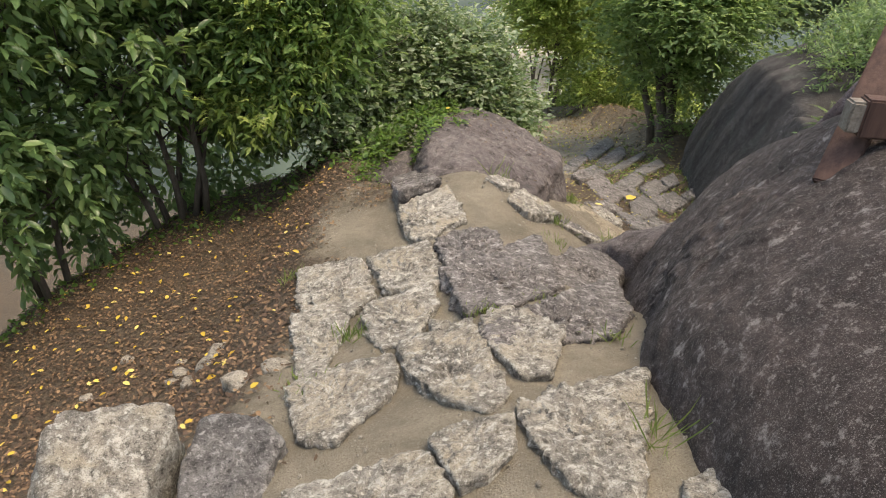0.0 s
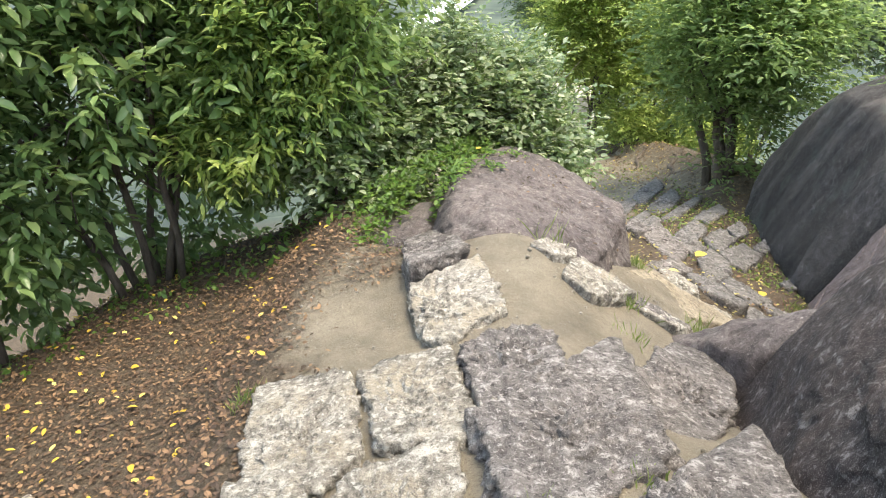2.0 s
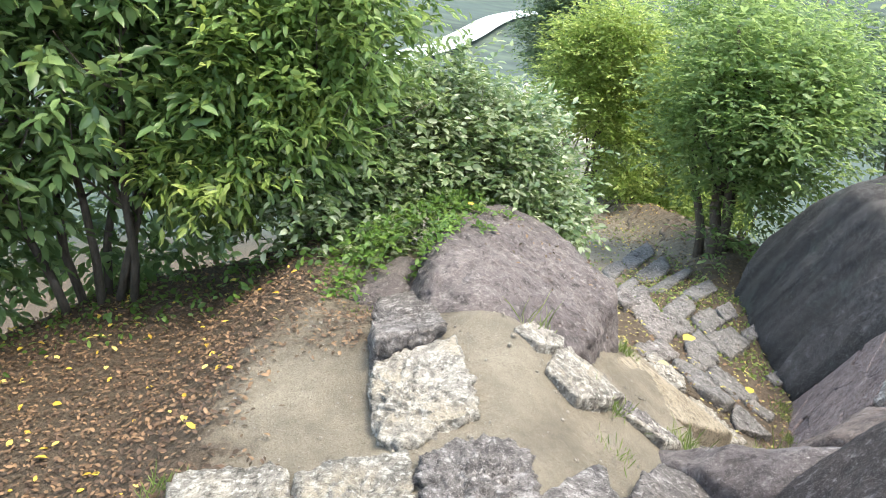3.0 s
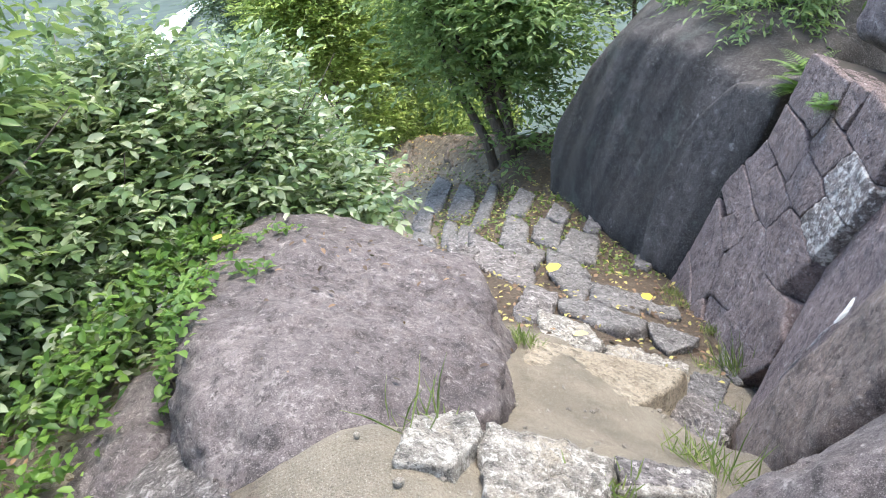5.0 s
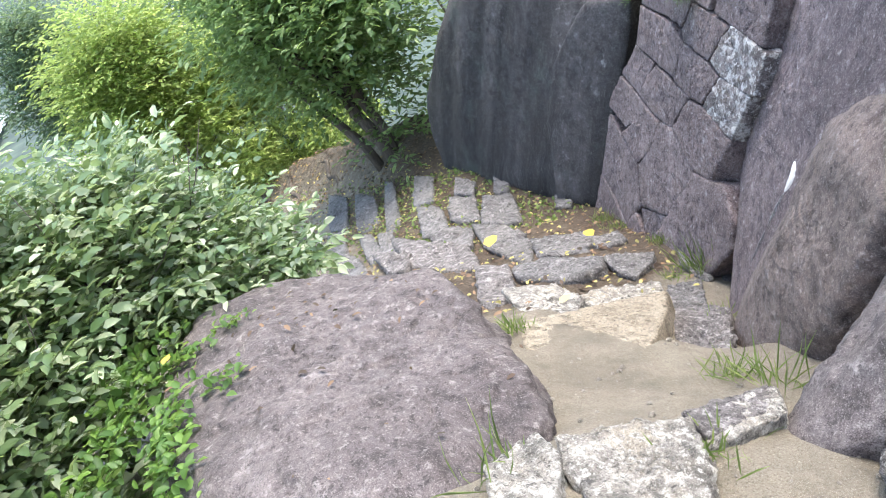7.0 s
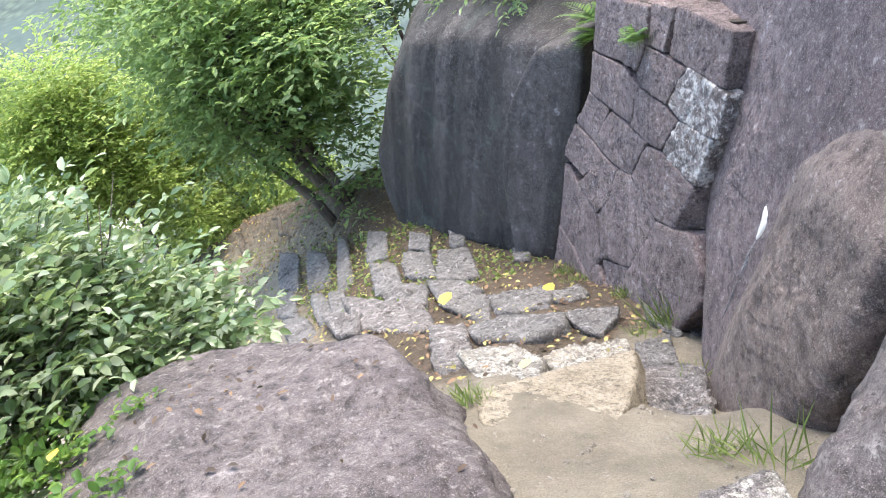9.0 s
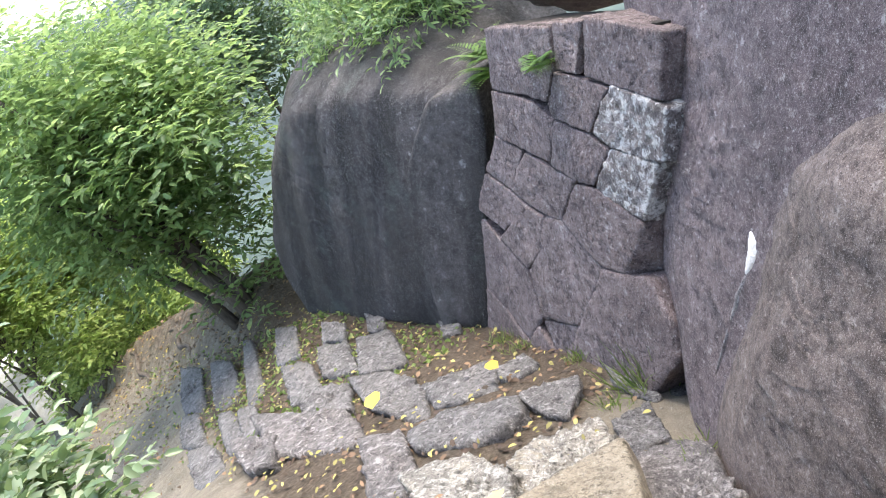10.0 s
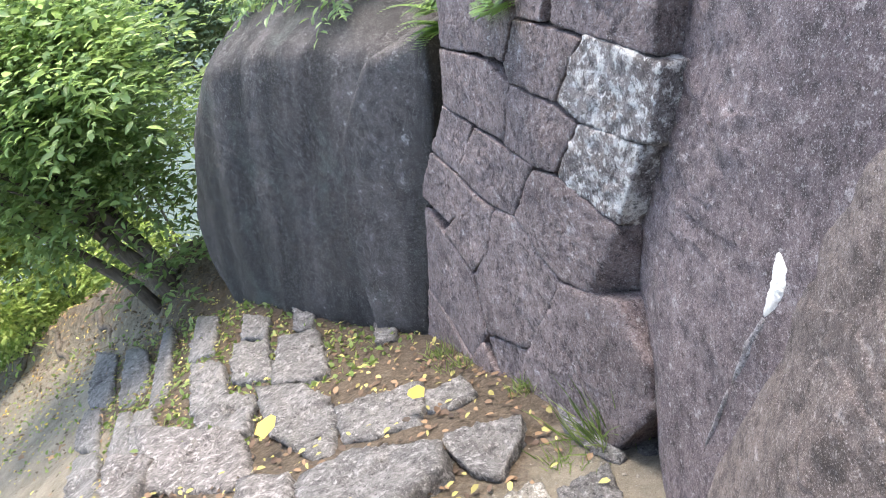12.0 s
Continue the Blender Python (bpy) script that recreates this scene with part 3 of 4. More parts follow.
for n, (x, y, r) in enumerate(((-1.50, 3.70, 0.07), (-1.55, 3.62, 0.06), (-1.38, 3.50, 0.09), (-2.06, 4.19, 0.06), (-2.13, 3.72, 0.06), (-1.93, 3.41, 0.06), (-0.87, 2.80, 0.10), (-0.72, 2.83, 0.09), (-1.58, 3.90, 0.05), (-0.36, 2.97, 0.045))):
    z = terrain(x, y)
    rock("cobble", [(x + r * math.cos(k) * (1 + 0.3 * math.sin(n + k)), y + r * math.sin(k) * 0.8, z + h * r) for k in (0.3, 1.7, 2.9, 4.2, 5.4) for h in (-0.6, 0.35)] + [(x, y, z + r * 0.55)], pebble_rock, "small worn cobble half sunk in the earth", "stone", 3, 8, 0.01, 0.1, 0.003, 40 + n, "", "cobbles on the bank")

# ---- plants ----
shrub("evergreen_bush", [(-2.45, 6.85, -2.7, 6.7, 0.9), (-2.3, 7.0, -1.9, 7.0, 1.2), (-2.6, 6.9, -3.3, 6.8, 1.1), (-2.2, 6.85, -2.1, 6.6, 0.8), (-2.5, 7.05, -2.4, 7.2, 1.0), (-2.65, 6.75, -3.2, 6.3, 0.3), (-2.35, 6.9, -1.7, 6.8, 0.5)], [(-2.6, 6.9, 0.1, 0.95, 0.7, 0.65), (-3.4, 6.5, -0.5, 0.8, 0.7, 0.9), (-2.2, 7.2, 0.8, 0.9, 0.8, 0.8), (-3.1, 6.8, 1.1, 1.0, 0.9, 0.8), (-1.9, 7.6, -0.1, 0.6, 0.5, 0.9), (-2.7, 7.7, -1.2, 0.9, 0.5, 0.8), (-3.6, 6.7, -1.5, 0.6, 0.5, 0.5)], 2100, 9, 0.135, 0.45, leaf_dark, 11, "dark evergreen bush with many leaning stems", girth=0.03)
leafy = shrub("leafy_bush", [(-0.80, 6.75, -0.9, 6.8, 0.6), (-0.9, 6.8, -1.3, 6.9, 0.7), (-0.75, 6.85, -0.7, 7.0, 0.5)], [(-1.15, 6.85, 0.15, 0.6, 0.5, 0.6), (-1.0, 7.0, 0.75, 0.65, 0.6, 0.6), (-1.55, 6.8, -0.25, 0.42, 0.35, 0.4), (-1.5, 7.3, 1.1, 0.6, 0.5, 0.6)], 2900, 9, 0.09, 0.42, leaf_bright, 12, "dense bright green bush behind the dirt bank", girth=0.02)
part("sprig", crown([(-1.55, 6.45, -0.35, 0.32, 0.25, 0.2), (-1.15, 6.4, -0.15, 0.2, 0.2, 0.16), (-1.3, 6.6, 0.45, 0.25, 0.2, 0.2), (-0.9, 6.6, 0.3, 0.2, 0.2, 0.16)], 150, 11, 0.1, 0.3, 41, droop=0.5, shell=0.2), leaf_young, leafy, "bright yellow-green young shoots")
shrub("edge_bush", [(-3.5, 5.9, -3.8, 5.6, 0.4), (-3.6, 6.0, -4.3, 5.8, 0.6), (-3.4, 6.1, -3.3, 6.0, 0.8)], [(-3.9, 5.7, -0.5, 0.8, 0.8, 0.9), (-4.5, 5.1, -0.7, 0.9, 0.9, 1.0), (-3.6, 5.7, 0.8, 0.8, 0.8, 0.7), (-4.6, 5.2, 0.8, 0.8, 0.8, 0.8), (-3.3, 5.1, 1.2, 0.5, 0.6, 0.4)], 1700, 9, 0.135, 0.45, leaf_dark, 13, "tall dark evergreen bush on the slope edge", girth=0.03)
shrub("glossy_shrub", [(-0.1, 7.75, -0.3, 7.6, -0.1), (0.2, 7.95, 0.4, 7.9, -0.1), (0.4, 8.1, 0.85, 8.1, -0.35)], [(-0.35, 7.55, -0.35, 0.6, 0.45, 0.5), (0.3, 7.85, -0.35, 0.65, 0.5, 0.5), (0.85, 8.05, -0.6, 0.48, 0.42, 0.42), (-0.5, 7.1, -0.7, 0.3, 0.3, 0.4), (0.0, 8.5, -0.3, 0.9, 0.6, 0.4), (-0.9, 7.9, -0.2, 0.5, 0.5, 0.45), (-0.75, 7.2, -0.35, 0.4, 0.35, 0.35), (0.5, 8.6, -0.25, 0.5, 0.4, 0.3), (-0.5, 6.75, -0.85, 0.3, 0.3, 0.3), (-0.6, 7.5, 0.12, 0.2, 0.2, 0.22), (0.15, 7.9, 0.2, 0.2, 0.18, 0.25), (0.75, 8.1, -0.1, 0.22, 0.2, 0.25), (1.1, 7.75, -0.75, 0.25, 0.22, 0.2), (-0.2, 8.2, 0.05, 0.25, 0.25, 0.25), (-1.0, 6.7, -0.45, 0.36, 0.3, 0.36)], 5600, 8, 0.078, 0.5, leaf_sheen, 14, "glossy-leaved shrub with painted sky sheen beyond the bedrock hump", girth=0.016, droop=0.0, twig=0.34, shell=0.3, level=0.5)


def tree(name, foot, top, limbs, blobs, sprays, per, length, ratio, leaf, seed, label, girth):
    rng = random.Random(seed)
    thing = tagged(new(name), label, "tree")
    z = ground_height(*foot) - 0.2
    start, end = Vector((*foot, z)), Vector(top)
    path = [start.lerp(end, j / 8) + Vector((rng.uniform(-1, 1), rng.uniform(-1, 1), 0)) * girth * 0.6 * (j > 0) for j in range(9)]
    pieces = [tube(path, [girth * (1.3 if j == 0 else 1 - 0.8 * j / 8) for j in range(9)], 10)]
    part("trunk", shade(joined(pieces)), bark, thing)
    for n, goal in enumerate(limbs):
        j = 2 + n % 5
        a, c = path[j], Vector(goal)
        q = [a.lerp(c, k / 5) + Vector((0, 0, 0.15 * math.sin(math.pi * k / 5))) for k in range(6)]
        part("limb", shade(joined([tube(q, [girth * 0.5 * (1 - 0.85 * k / 5) for k in range(6)], 6)])), bark, thing)
    part("crown", crown(blobs, sprays, per, length, ratio, seed, shell=0.05, twig=0.75, droop=0.15, level=0.4), leaf, thing)
    return thing


rock("gravel_bank", [(3.8, 33, -6.0), (7.3, 33, -6.0), (5.5, 36, -3.9), (4.2, 36.5, -4.1), (7.0, 36.5, -4.1), (3.5, 33, -12), (8, 33, -12), (5.5, 40, -12), (3.5, 38, -5), (8, 38, -5)], pale_gravel, "pale gravel bank on the slope below", "bank", 5, 20, 0.15, 1.0, 0.03, 15, "structure")
tree("leaning_tree", (4.95, 12.75), (4.4, 13.4, 0.9), [(4.9, 13.4, 0.2), (3.9, 13.2, -0.3), (4.6, 12.6, 0.4), (4.1, 13.7, 0.4), (5.0, 12.2, -0.2), (4.2, 12.8, -0.9), (5.8, 13.2, 0.2)], [(4.4, 13.0, 0.3, 0.9, 0.9, 0.8), (5.2, 12.9, 0.5, 1.0, 0.9, 0.8), (4.6, 12.8, -0.5, 0.8, 0.7, 0.6), (5.3, 13.1, -0.5, 0.8, 0.7, 0.6), (4.2, 13.2, -1.1, 0.55, 0.6, 0.5), (4.8, 12.9, -1.4, 0.6, 0.5, 0.5), (5.3, 13.3, -1.4, 0.5, 0.5, 0.5), (4.95, 12.6, -2.5, 0.3, 0.3, 0.2), (4.5, 14.2, 1.0, 1.0, 1.0, 0.8), (4.9, 11.6, -0.3, 0.7, 0.6, 0.3), (5.9, 13.3, 0.4, 0.8, 0.8, 0.6), (4.1, 13.5, -0.2, 0.6, 0.7, 0.5), (5.7, 12.0, 0.0, 0.6, 0.5, 0.25), (5.0, 13.6, -0.9, 0.8, 0.6, 0.6), (5.15, 12.3, -0.9, 0.45, 0.5, 0.7), (5.3, 12.2, 0.0, 0.6, 0.5, 0.5), (5.4, 12.7, -1.7, 0.4, 0.4, 0.6), (5.75, 12.7, -1.0, 0.5, 0.5, 0.5)], 2800, 9, 0.13, 0.42, leaf_tree, 21, "green broadleaf tree leaning out beside the black boulder", 0.11)
lean = [o for o in scene.objects if o.name == "leaning_tree"][0]
for x, y, goal in ((4.98, 12.7, (4.7, 13.2, 0.3)), (5.02, 12.95, (5.1, 13.2, 0.2)), (4.8, 12.95, (4.0, 13.7, 0.0))):
    a, c = Vector((x, y, ground_height(x, y) - 0.15)), Vector(goal)
    q = [a.lerp(c, k / 6) + Vector((0.05 * math.sin(k * 1.7), 0.05 * math.cos(k * 2.1), 0.1 * math.sin(math.pi * k / 6))) for k in range(7)]
    part("trunk", shade(joined([tube(q, [0.075 * (1.2 - 0.16 * k) for k in range(7)], 8)])), bark, lean)
tree("young_tree", (3.9, 18.6), (3.7, 18.3, 0.8), [(3.0, 18.3, -0.9), (4.4, 18.3, -1.4), (3.1, 18.5, -0.2), (4.3, 18.6, 0.0), (3.2, 18.2, -1.7), (4.6, 18.4, -2.4)], [(3.4, 18.3, -1.0, 1.0, 0.9, 0.7), (4.2, 18.4, -1.9, 0.7, 0.7, 0.5), (3.8, 18.3, 0.1, 1.1, 0.9, 0.7), (2.9, 18.4, -1.7, 0.6, 0.6, 0.4), (4.5, 18.4, -3.1, 0.5, 0.5, 0.6), (3.0, 18.3, -0.3, 0.6, 0.6, 0.4), (4.6, 18.6, -0.8, 0.7, 0.6, 0.5)], 3000, 8, 0.12, 0.45, leaf_young, 22, "yellow-green young tree below the path", 0.055)
tree("rounded_tree", (7.4, 23.5), (7.4, 23.5, -4.2), [(6.9, 23.3, -4.6), (8.0, 23.6, -4.8)], [(7.4, 23.5, -5.0, 1.1, 0.9, 0.8), (8.2, 23.7, -5.3, 0.9, 0.8, 0.7), (6.8, 23.5, -5.0, 0.6, 0.6, 0.6)], 2000, 9, 0.13, 0.4, leaf_far, 23, "dark rounded tree at the end of the path", 0.06)
tree("dark_tree", (3.2, 24.2), (3.4, 24.0, 1.3), [(2.8, 24.0, -0.4), (3.9, 24.1, 0.4), (3.0, 24.2, 0.5)], [(3.3, 24.0, 0.1, 0.9, 0.9, 0.6), (2.8, 24.0, -0.6, 0.7, 0.7, 0.45), (3.6, 24.2, 0.9, 0.8, 0.8, 0.5), (3.4, 24.0, -1.3, 0.8, 0.7, 0.5)], 2200, 9, 0.13, 0.34, leaf_far, 24, "dark green tree standing over the valley", 0.08)
for n, (x, y, h, r) in enumerate(((8.2, 19.0, 5.4, 1.6), (10.5, 17.0, 6.0, 1.8), (5.2, 29.0, 6.0, 1.7), (9.5, 27.0, 6.0, 1.9), (12.0, 13.5, 4.5, 1.5), (5.9, 21.2, 3.2, 1.4), (4.4, 20.6, 4.2, 1.3), (7.4, 21.6, 3.4, 1.5))):
    z = lower(x, y) + 0.4
    t = tree("woodland_tree", (x, y), (x + 0.3, y, z + h), [(x + r * 0.6, y, z + h * 0.6), (x - r * 0.6, y + 0.2, z + h * 0.7)], [(x, y, z + h * 0.75, r, r, h * 0.22), (x + r * 0.5, y - 0.4, z + h * 0.5, r * 0.8, r * 0.8, h * 0.18), (x - r * 0.5, y + 0.3, z + h * 0.45, r * 0.75, r * 0.75, h * 0.16)], 1500, 8, 0.17, 0.45, leaf_young if n > 4 else (leaf_tree, leaf_far, leaf_bright)[n % 3], 60 + n, "broadleaf tree in the wood below the path", 0.09)
    t["group"] = "wood below the path"

shrub("yellow_bush", [(6.2, 19.6, 6.2, 19.5, -3.6), (5.6, 21.0, 5.6, 21.0, -4.2), (6.8, 18.1, 6.8, 18.0, -3.1), (5.0, 21.5, 5.0, 21.5, -5.0)], [(6.2, 19.5, -3.9, 0.9, 0.9, 0.8), (5.6, 21.0, -4.6, 1.0, 0.9, 0.9), (6.8, 18.0, -3.4, 0.8, 0.8, 0.7), (5.0, 21.5, -5.2, 0.8, 0.8, 0.7), (6.4, 16.6, -3.2, 0.6, 0.7, 0.45)], 1900, 8, 0.12, 0.45, leaf_young, 25, "bright yellow-green bush below the edge of the path")

# ---- stairs ----
stairs = tagged(new("stone_stairs"), "rough stairs of weathered granite blocks set in earth", "stairs", "", "structure")
lower_stairs = tagged(new("lower_stone_stairs"), "worn grey stone stairs descending past the boulders", "stairs", "", "structure")
COUNT = [0]


def step_stone(outline, mid, slope, thick, mat):
    COUNT[0] += 1
    corners = []
    grow = 1.05
    outline = [(mid[0] + (x - mid[0]) * grow, mid[1] + (y - mid[1]) * grow) for x, y in outline]
    for x, y in outline:
        z = mid[2] + slope[0] * (x - mid[0]) + slope[1] * (y - mid[1])
        corners += [(x, y, z), (mid[0] + (x - mid[0]) * 1.06, mid[1] + (y - mid[1]) * 1.06, z - thick)]
    wide = max(math.hypot(x - mid[0], y - mid[1]) for x, y in outline)
    worn = 0.3 if mat == sandstone else 1.0
    me = rock_mesh(corners, (6 if mid[1] < 7 else 5) if wide > 0.18 else 4, 44, 0.055 * worn * min(wide, 0.5), 0.15, 0.024 * worn * min(1, wide * 2), COUNT[0], 0.8)
    part("stone", me, mat, stairs if mid[1] < 5.7 else lower_stairs)


step_stone([(-0.13, 4.77), (0.21, 4.92), (0.32, 4.38), (0.03, 4.18), (-0.06, 4.24), (-0.13, 4.55)], (0.04, 4.51, -0.44), (0.23, 0.00), 0.26, granite)
step_stone([(-0.21, 5.75), (-0.01, 5.89), (0.16, 5.00), (-0.15, 4.78), (-0.19, 4.99)], (-0.08, 5.28, -0.51), (0.23, -0.31), 0.26, granite_dark)
step_stone([(-0.78, 4.05), (-0.37, 4.06), (-0.26, 3.42), (-0.37, 3.26), (-0.67, 3.38)], (-0.49, 3.63, -0.48), (0.23, -0.16), 0.26, granite)
step_stone([(-0.33, 4.03), (0.04, 4.13), (0.14, 3.52), (0.07, 3.39), (-0.21, 3.45)], (-0.06, 3.70, -0.38), (0.23, -0.16), 0.26, granite)
step_stone([(0.09, 4.04), (0.32, 4.21), (0.50, 4.13), (0.48, 3.79), (0.15, 3.53)], (0.31, 3.94, -0.33), (0.10, -0.16), 0.26, granite_dark)
step_stone([(0.86, 5.26), (1.15, 5.07), (1.02, 4.93), (0.82, 4.79), (0.68, 4.90), (0.76, 5.13)], (0.88, 5.01, -0.57), (-0.41, -0.02), 0.30, granite)
step_stone([(1.23, 5.10), (1.50, 5.03), (1.36, 4.93), (1.10, 4.99)], (1.30, 5.01, -0.81), (-0.46, -0.09), 0.20, granite)
step_stone([(-0.72, 3.37), (-0.48, 3.37), (-0.39, 3.18), (-0.41, 2.92), (-0.45, 2.65), (-0.57, 2.61)], (-0.50, 3.02, -0.37), (0.23, -0.18), 0.26, granite)
step_stone([(-0.32, 3.25), (0.06, 3.42), (0.07, 3.16), (-0.02, 2.93), (-0.03, 2.80), (-0.19, 2.75), (-0.28, 2.99)], (-0.10, 3.04, -0.27), (0.23, -0.18), 0.26, granite)
step_stone([(-0.12, 2.76), (0.21, 2.86), (0.23, 2.51), (0.30, 2.16), (0.20, 2.07), (0.06, 2.20), (-0.09, 2.49)], (0.11, 2.44, -0.09), (0.23, -0.20), 0.26, granite)
step_stone([(0.26, 2.85), (0.40, 2.95), (0.53, 2.83), (0.62, 2.70), (0.48, 2.31), (0.37, 2.28), (0.25, 2.60)], (0.42, 2.65, -0.08), (0.05, -0.19), 0.26, granite)
step_stone([(0.25, 2.77), (0.50, 2.92), (1.07, 3.45), (1.00, 2.97), (0.85, 2.66), (0.29, 2.52)], (0.66, 2.88, -0.14), (-0.03, -0.21), 0.26, granite_dark)
step_stone([(0.11, 3.45), (0.34, 3.60), (0.78, 4.15), (0.74, 3.25), (0.44, 3.02), (0.21, 2.94)], (0.44, 3.40, -0.24), (-0.03, -0.17), 0.26, granite_dark)
step_stone([(0.77, 3.96), (1.24, 4.62), (1.44, 4.65), (1.50, 4.43), (1.24, 3.90), (0.77, 3.26), (0.72, 3.45)], (1.10, 4.04, -0.59), (-0.37, -0.16), 0.26, granite_dark)
step_stone([(-0.60, 2.51), (-0.48, 2.63), (-0.16, 2.65), (-0.12, 2.50), (-0.15, 2.33), (-0.33, 2.07), (-0.48, 2.12), (-0.55, 2.35)], (-0.36, 2.39, -0.20), (0.23, -0.20), 0.26, granite)
step_stone([(0.31, 2.06), (0.50, 2.18), (0.85, 2.32), (0.81, 2.15), (0.59, 1.57), (0.45, 1.58), (0.37, 1.68), (0.31, 1.92)], (0.52, 1.93, 0.08), (0.00, -0.20), 0.26, granite)
step_stone([(-0.01, 1.96), (0.13, 2.00), (0.28, 2.01), (0.26, 1.81), (0.17, 1.70), (0.08, 1.67), (0.00, 1.89)], (0.13, 1.86, 0.05), (0.22, -0.20), 0.26, granite)
step_stone([(-0.48, 1.80), (-0.23, 1.85), (-0.03, 1.88), (0.04, 1.71), (0.05, 1.60), (-0.22, 1.64), (-0.46, 1.69)], (-0.19, 1.74, -0.01), (0.23, -0.19), 0.26, granite)
step_stone([(0.73, 1.63), (0.95, 1.73), (0.99, 1.70), (0.96, 1.54), (0.72, 1.50)], (0.87, 1.62, 0.14), (0.00, -0.19), 0.26, granite)
step_stone([(0.02, 2.91), (0.13, 2.85), (0.11, 2.78), (0.03, 2.78)], (0.07, 2.83, -0.17), (0.19, -0.16), 0.26, granite)
step_stone([(0.12, 3.70), (0.20, 3.63), (0.22, 3.49), (0.16, 3.48)], (0.18, 3.58, -0.29), (0.15, -0.14), 0.26, granite)
step_stone([(0.64, 5.29), (0.82, 5.30), (0.81, 5.20), (0.65, 5.05), (0.52, 5.10)], (0.69, 5.19, -0.47), (-0.42, -0.05), 0.30, granite)
step_stone([(2.77, 9.69), (2.83, 9.38), (2.84, 8.51), (2.56, 8.02), (2.45, 8.00), (2.32, 8.61)], (2.63, 8.70, -2.05), (-0.29, -0.10), 0.30, granite_dark)
step_stone([(3.69, 10.58), (3.68, 10.06), (3.24, 9.35), (3.10, 9.66)], (3.43, 9.91, -2.47), (-0.11, -0.11), 0.30, granite_grey)
step_stone([(4.59, 11.85), (4.39, 11.11), (3.82, 10.37), (3.73, 10.70)], (4.13, 11.01, -2.67), (0.01, -0.21), 0.30, granite_grey)
step_stone([(4.29, 10.46), (4.28, 10.11), (4.02, 9.86), (3.99, 10.17)], (4.15, 10.15, -2.55), (-0.07, 0.02), 0.30, granite_grey)
step_stone([(3.95, 10.24), (3.97, 9.80), (3.53, 9.20), (3.45, 9.61)], (3.72, 9.71, -2.49), (-0.15, -0.06), 0.30, granite_grey)
step_stone([(4.73, 10.21), (4.78, 9.97), (4.22, 9.52), (4.17, 9.70)], (4.47, 9.85, -2.61), (-0.12, 0.08), 0.30, granite_grey)
step_stone([(4.07, 9.77), (4.17, 9.40), (3.62, 8.69), (3.50, 8.78), (3.43, 9.07)], (3.76, 9.14, -2.46), (-0.25, -0.05), 0.30, granite_grey)
step_stone([(4.60, 9.20), (4.80, 9.11), (4.15, 8.56), (4.05, 8.67)], (4.40, 8.88, -2.67), (-0.29, -0.00), 0.30, granite_grey)
step_stone([(3.01, 9.36), (3.24, 9.32), (3.23, 8.94), (2.86, 8.51), (2.77, 8.94)], (3.02, 9.01, -2.22), (-0.28, -0.14), 0.30, granite_grey)
step_stone([(3.30, 9.04), (3.39, 8.62), (3.14, 8.24), (3.13, 8.04), (2.79, 7.68), (2.73, 7.78), (2.89, 8.33)], (3.05, 8.25, -2.15), (-0.32, -0.08), 0.30, granite_grey)
step_stone([(3.16, 8.07), (3.29, 7.95), (3.47, 7.73), (3.38, 7.60), (3.08, 7.36), (2.91, 7.57), (2.89, 7.72)], (3.17, 7.71, -2.15), (-0.34, -0.09), 0.30, granite_grey)
step_stone([(3.37, 7.57), (3.55, 7.48), (3.38, 7.25), (3.23, 7.27), (3.18, 7.41)], (3.34, 7.40, -2.19), (-0.36, -0.10), 0.30, granite_grey)
step_stone([(2.61, 7.59), (2.73, 7.53), (2.83, 7.29), (2.86, 7.03), (2.72, 6.88), (2.52, 6.89), (2.42, 7.01), (2.39, 7.35), (2.52, 7.58)], (2.62, 7.24, -1.85), (-0.37, -0.17), 0.30, granite_grey)
step_stone([(2.93, 7.06), (3.06, 6.97), (3.16, 6.84), (3.05, 6.76), (2.92, 6.73), (2.76, 6.69), (2.76, 6.80), (2.85, 6.98)], (2.93, 6.85, -1.97), (-0.38, 0.10), 0.30, granite_grey)
step_stone([(3.30, 6.74), (3.37, 6.71), (3.19, 6.50), (3.06, 6.34), (3.00, 6.34), (3.05, 6.48), (3.15, 6.63)], (3.16, 6.53, -2.10), (-0.36, 0.06), 0.30, granite_grey)
step_stone([(3.45, 6.43), (3.47, 6.40), (3.26, 6.30), (3.14, 6.24), (3.07, 6.31)], (3.28, 6.34, -2.17), (-0.25, 0.06), 0.30, granite_grey)
step_stone([(4.31, 14.29), (4.18, 13.36), (3.42, 12.13), (3.44, 12.77)], (3.84, 13.14, -3.14), (0.08, -0.16), 0.30, granite_grey)
step_stone([(3.38, 12.77), (3.33, 12.11), (2.79, 10.97), (2.85, 11.74)], (3.08, 11.90, -2.94), (0.04, -0.23), 0.30, granite_grey)
step_stone([(2.78, 11.53), (2.72, 10.60), (2.12, 8.94), (2.15, 9.77)], (2.44, 10.21, -2.44), (-0.05, -0.30), 0.30, granite_grey)
step_stone([(4.29, 13.27), (4.15, 12.43), (3.35, 11.01), (3.36, 11.72)], (3.79, 12.11, -2.95), (0.05, -0.17), 0.30, granite_grey)
step_stone([(3.27, 11.59), (3.19, 10.92), (2.20, 8.77), (2.14, 8.98)], (2.70, 10.06, -2.42), (-0.08, -0.25), 0.30, granite_grey)
step_stone([(4.64, 12.86), (4.61, 12.52), (3.27, 10.36), (3.22, 10.66)], (3.94, 11.60, -2.82), (0.03, -0.22), 0.30, granite_grey)
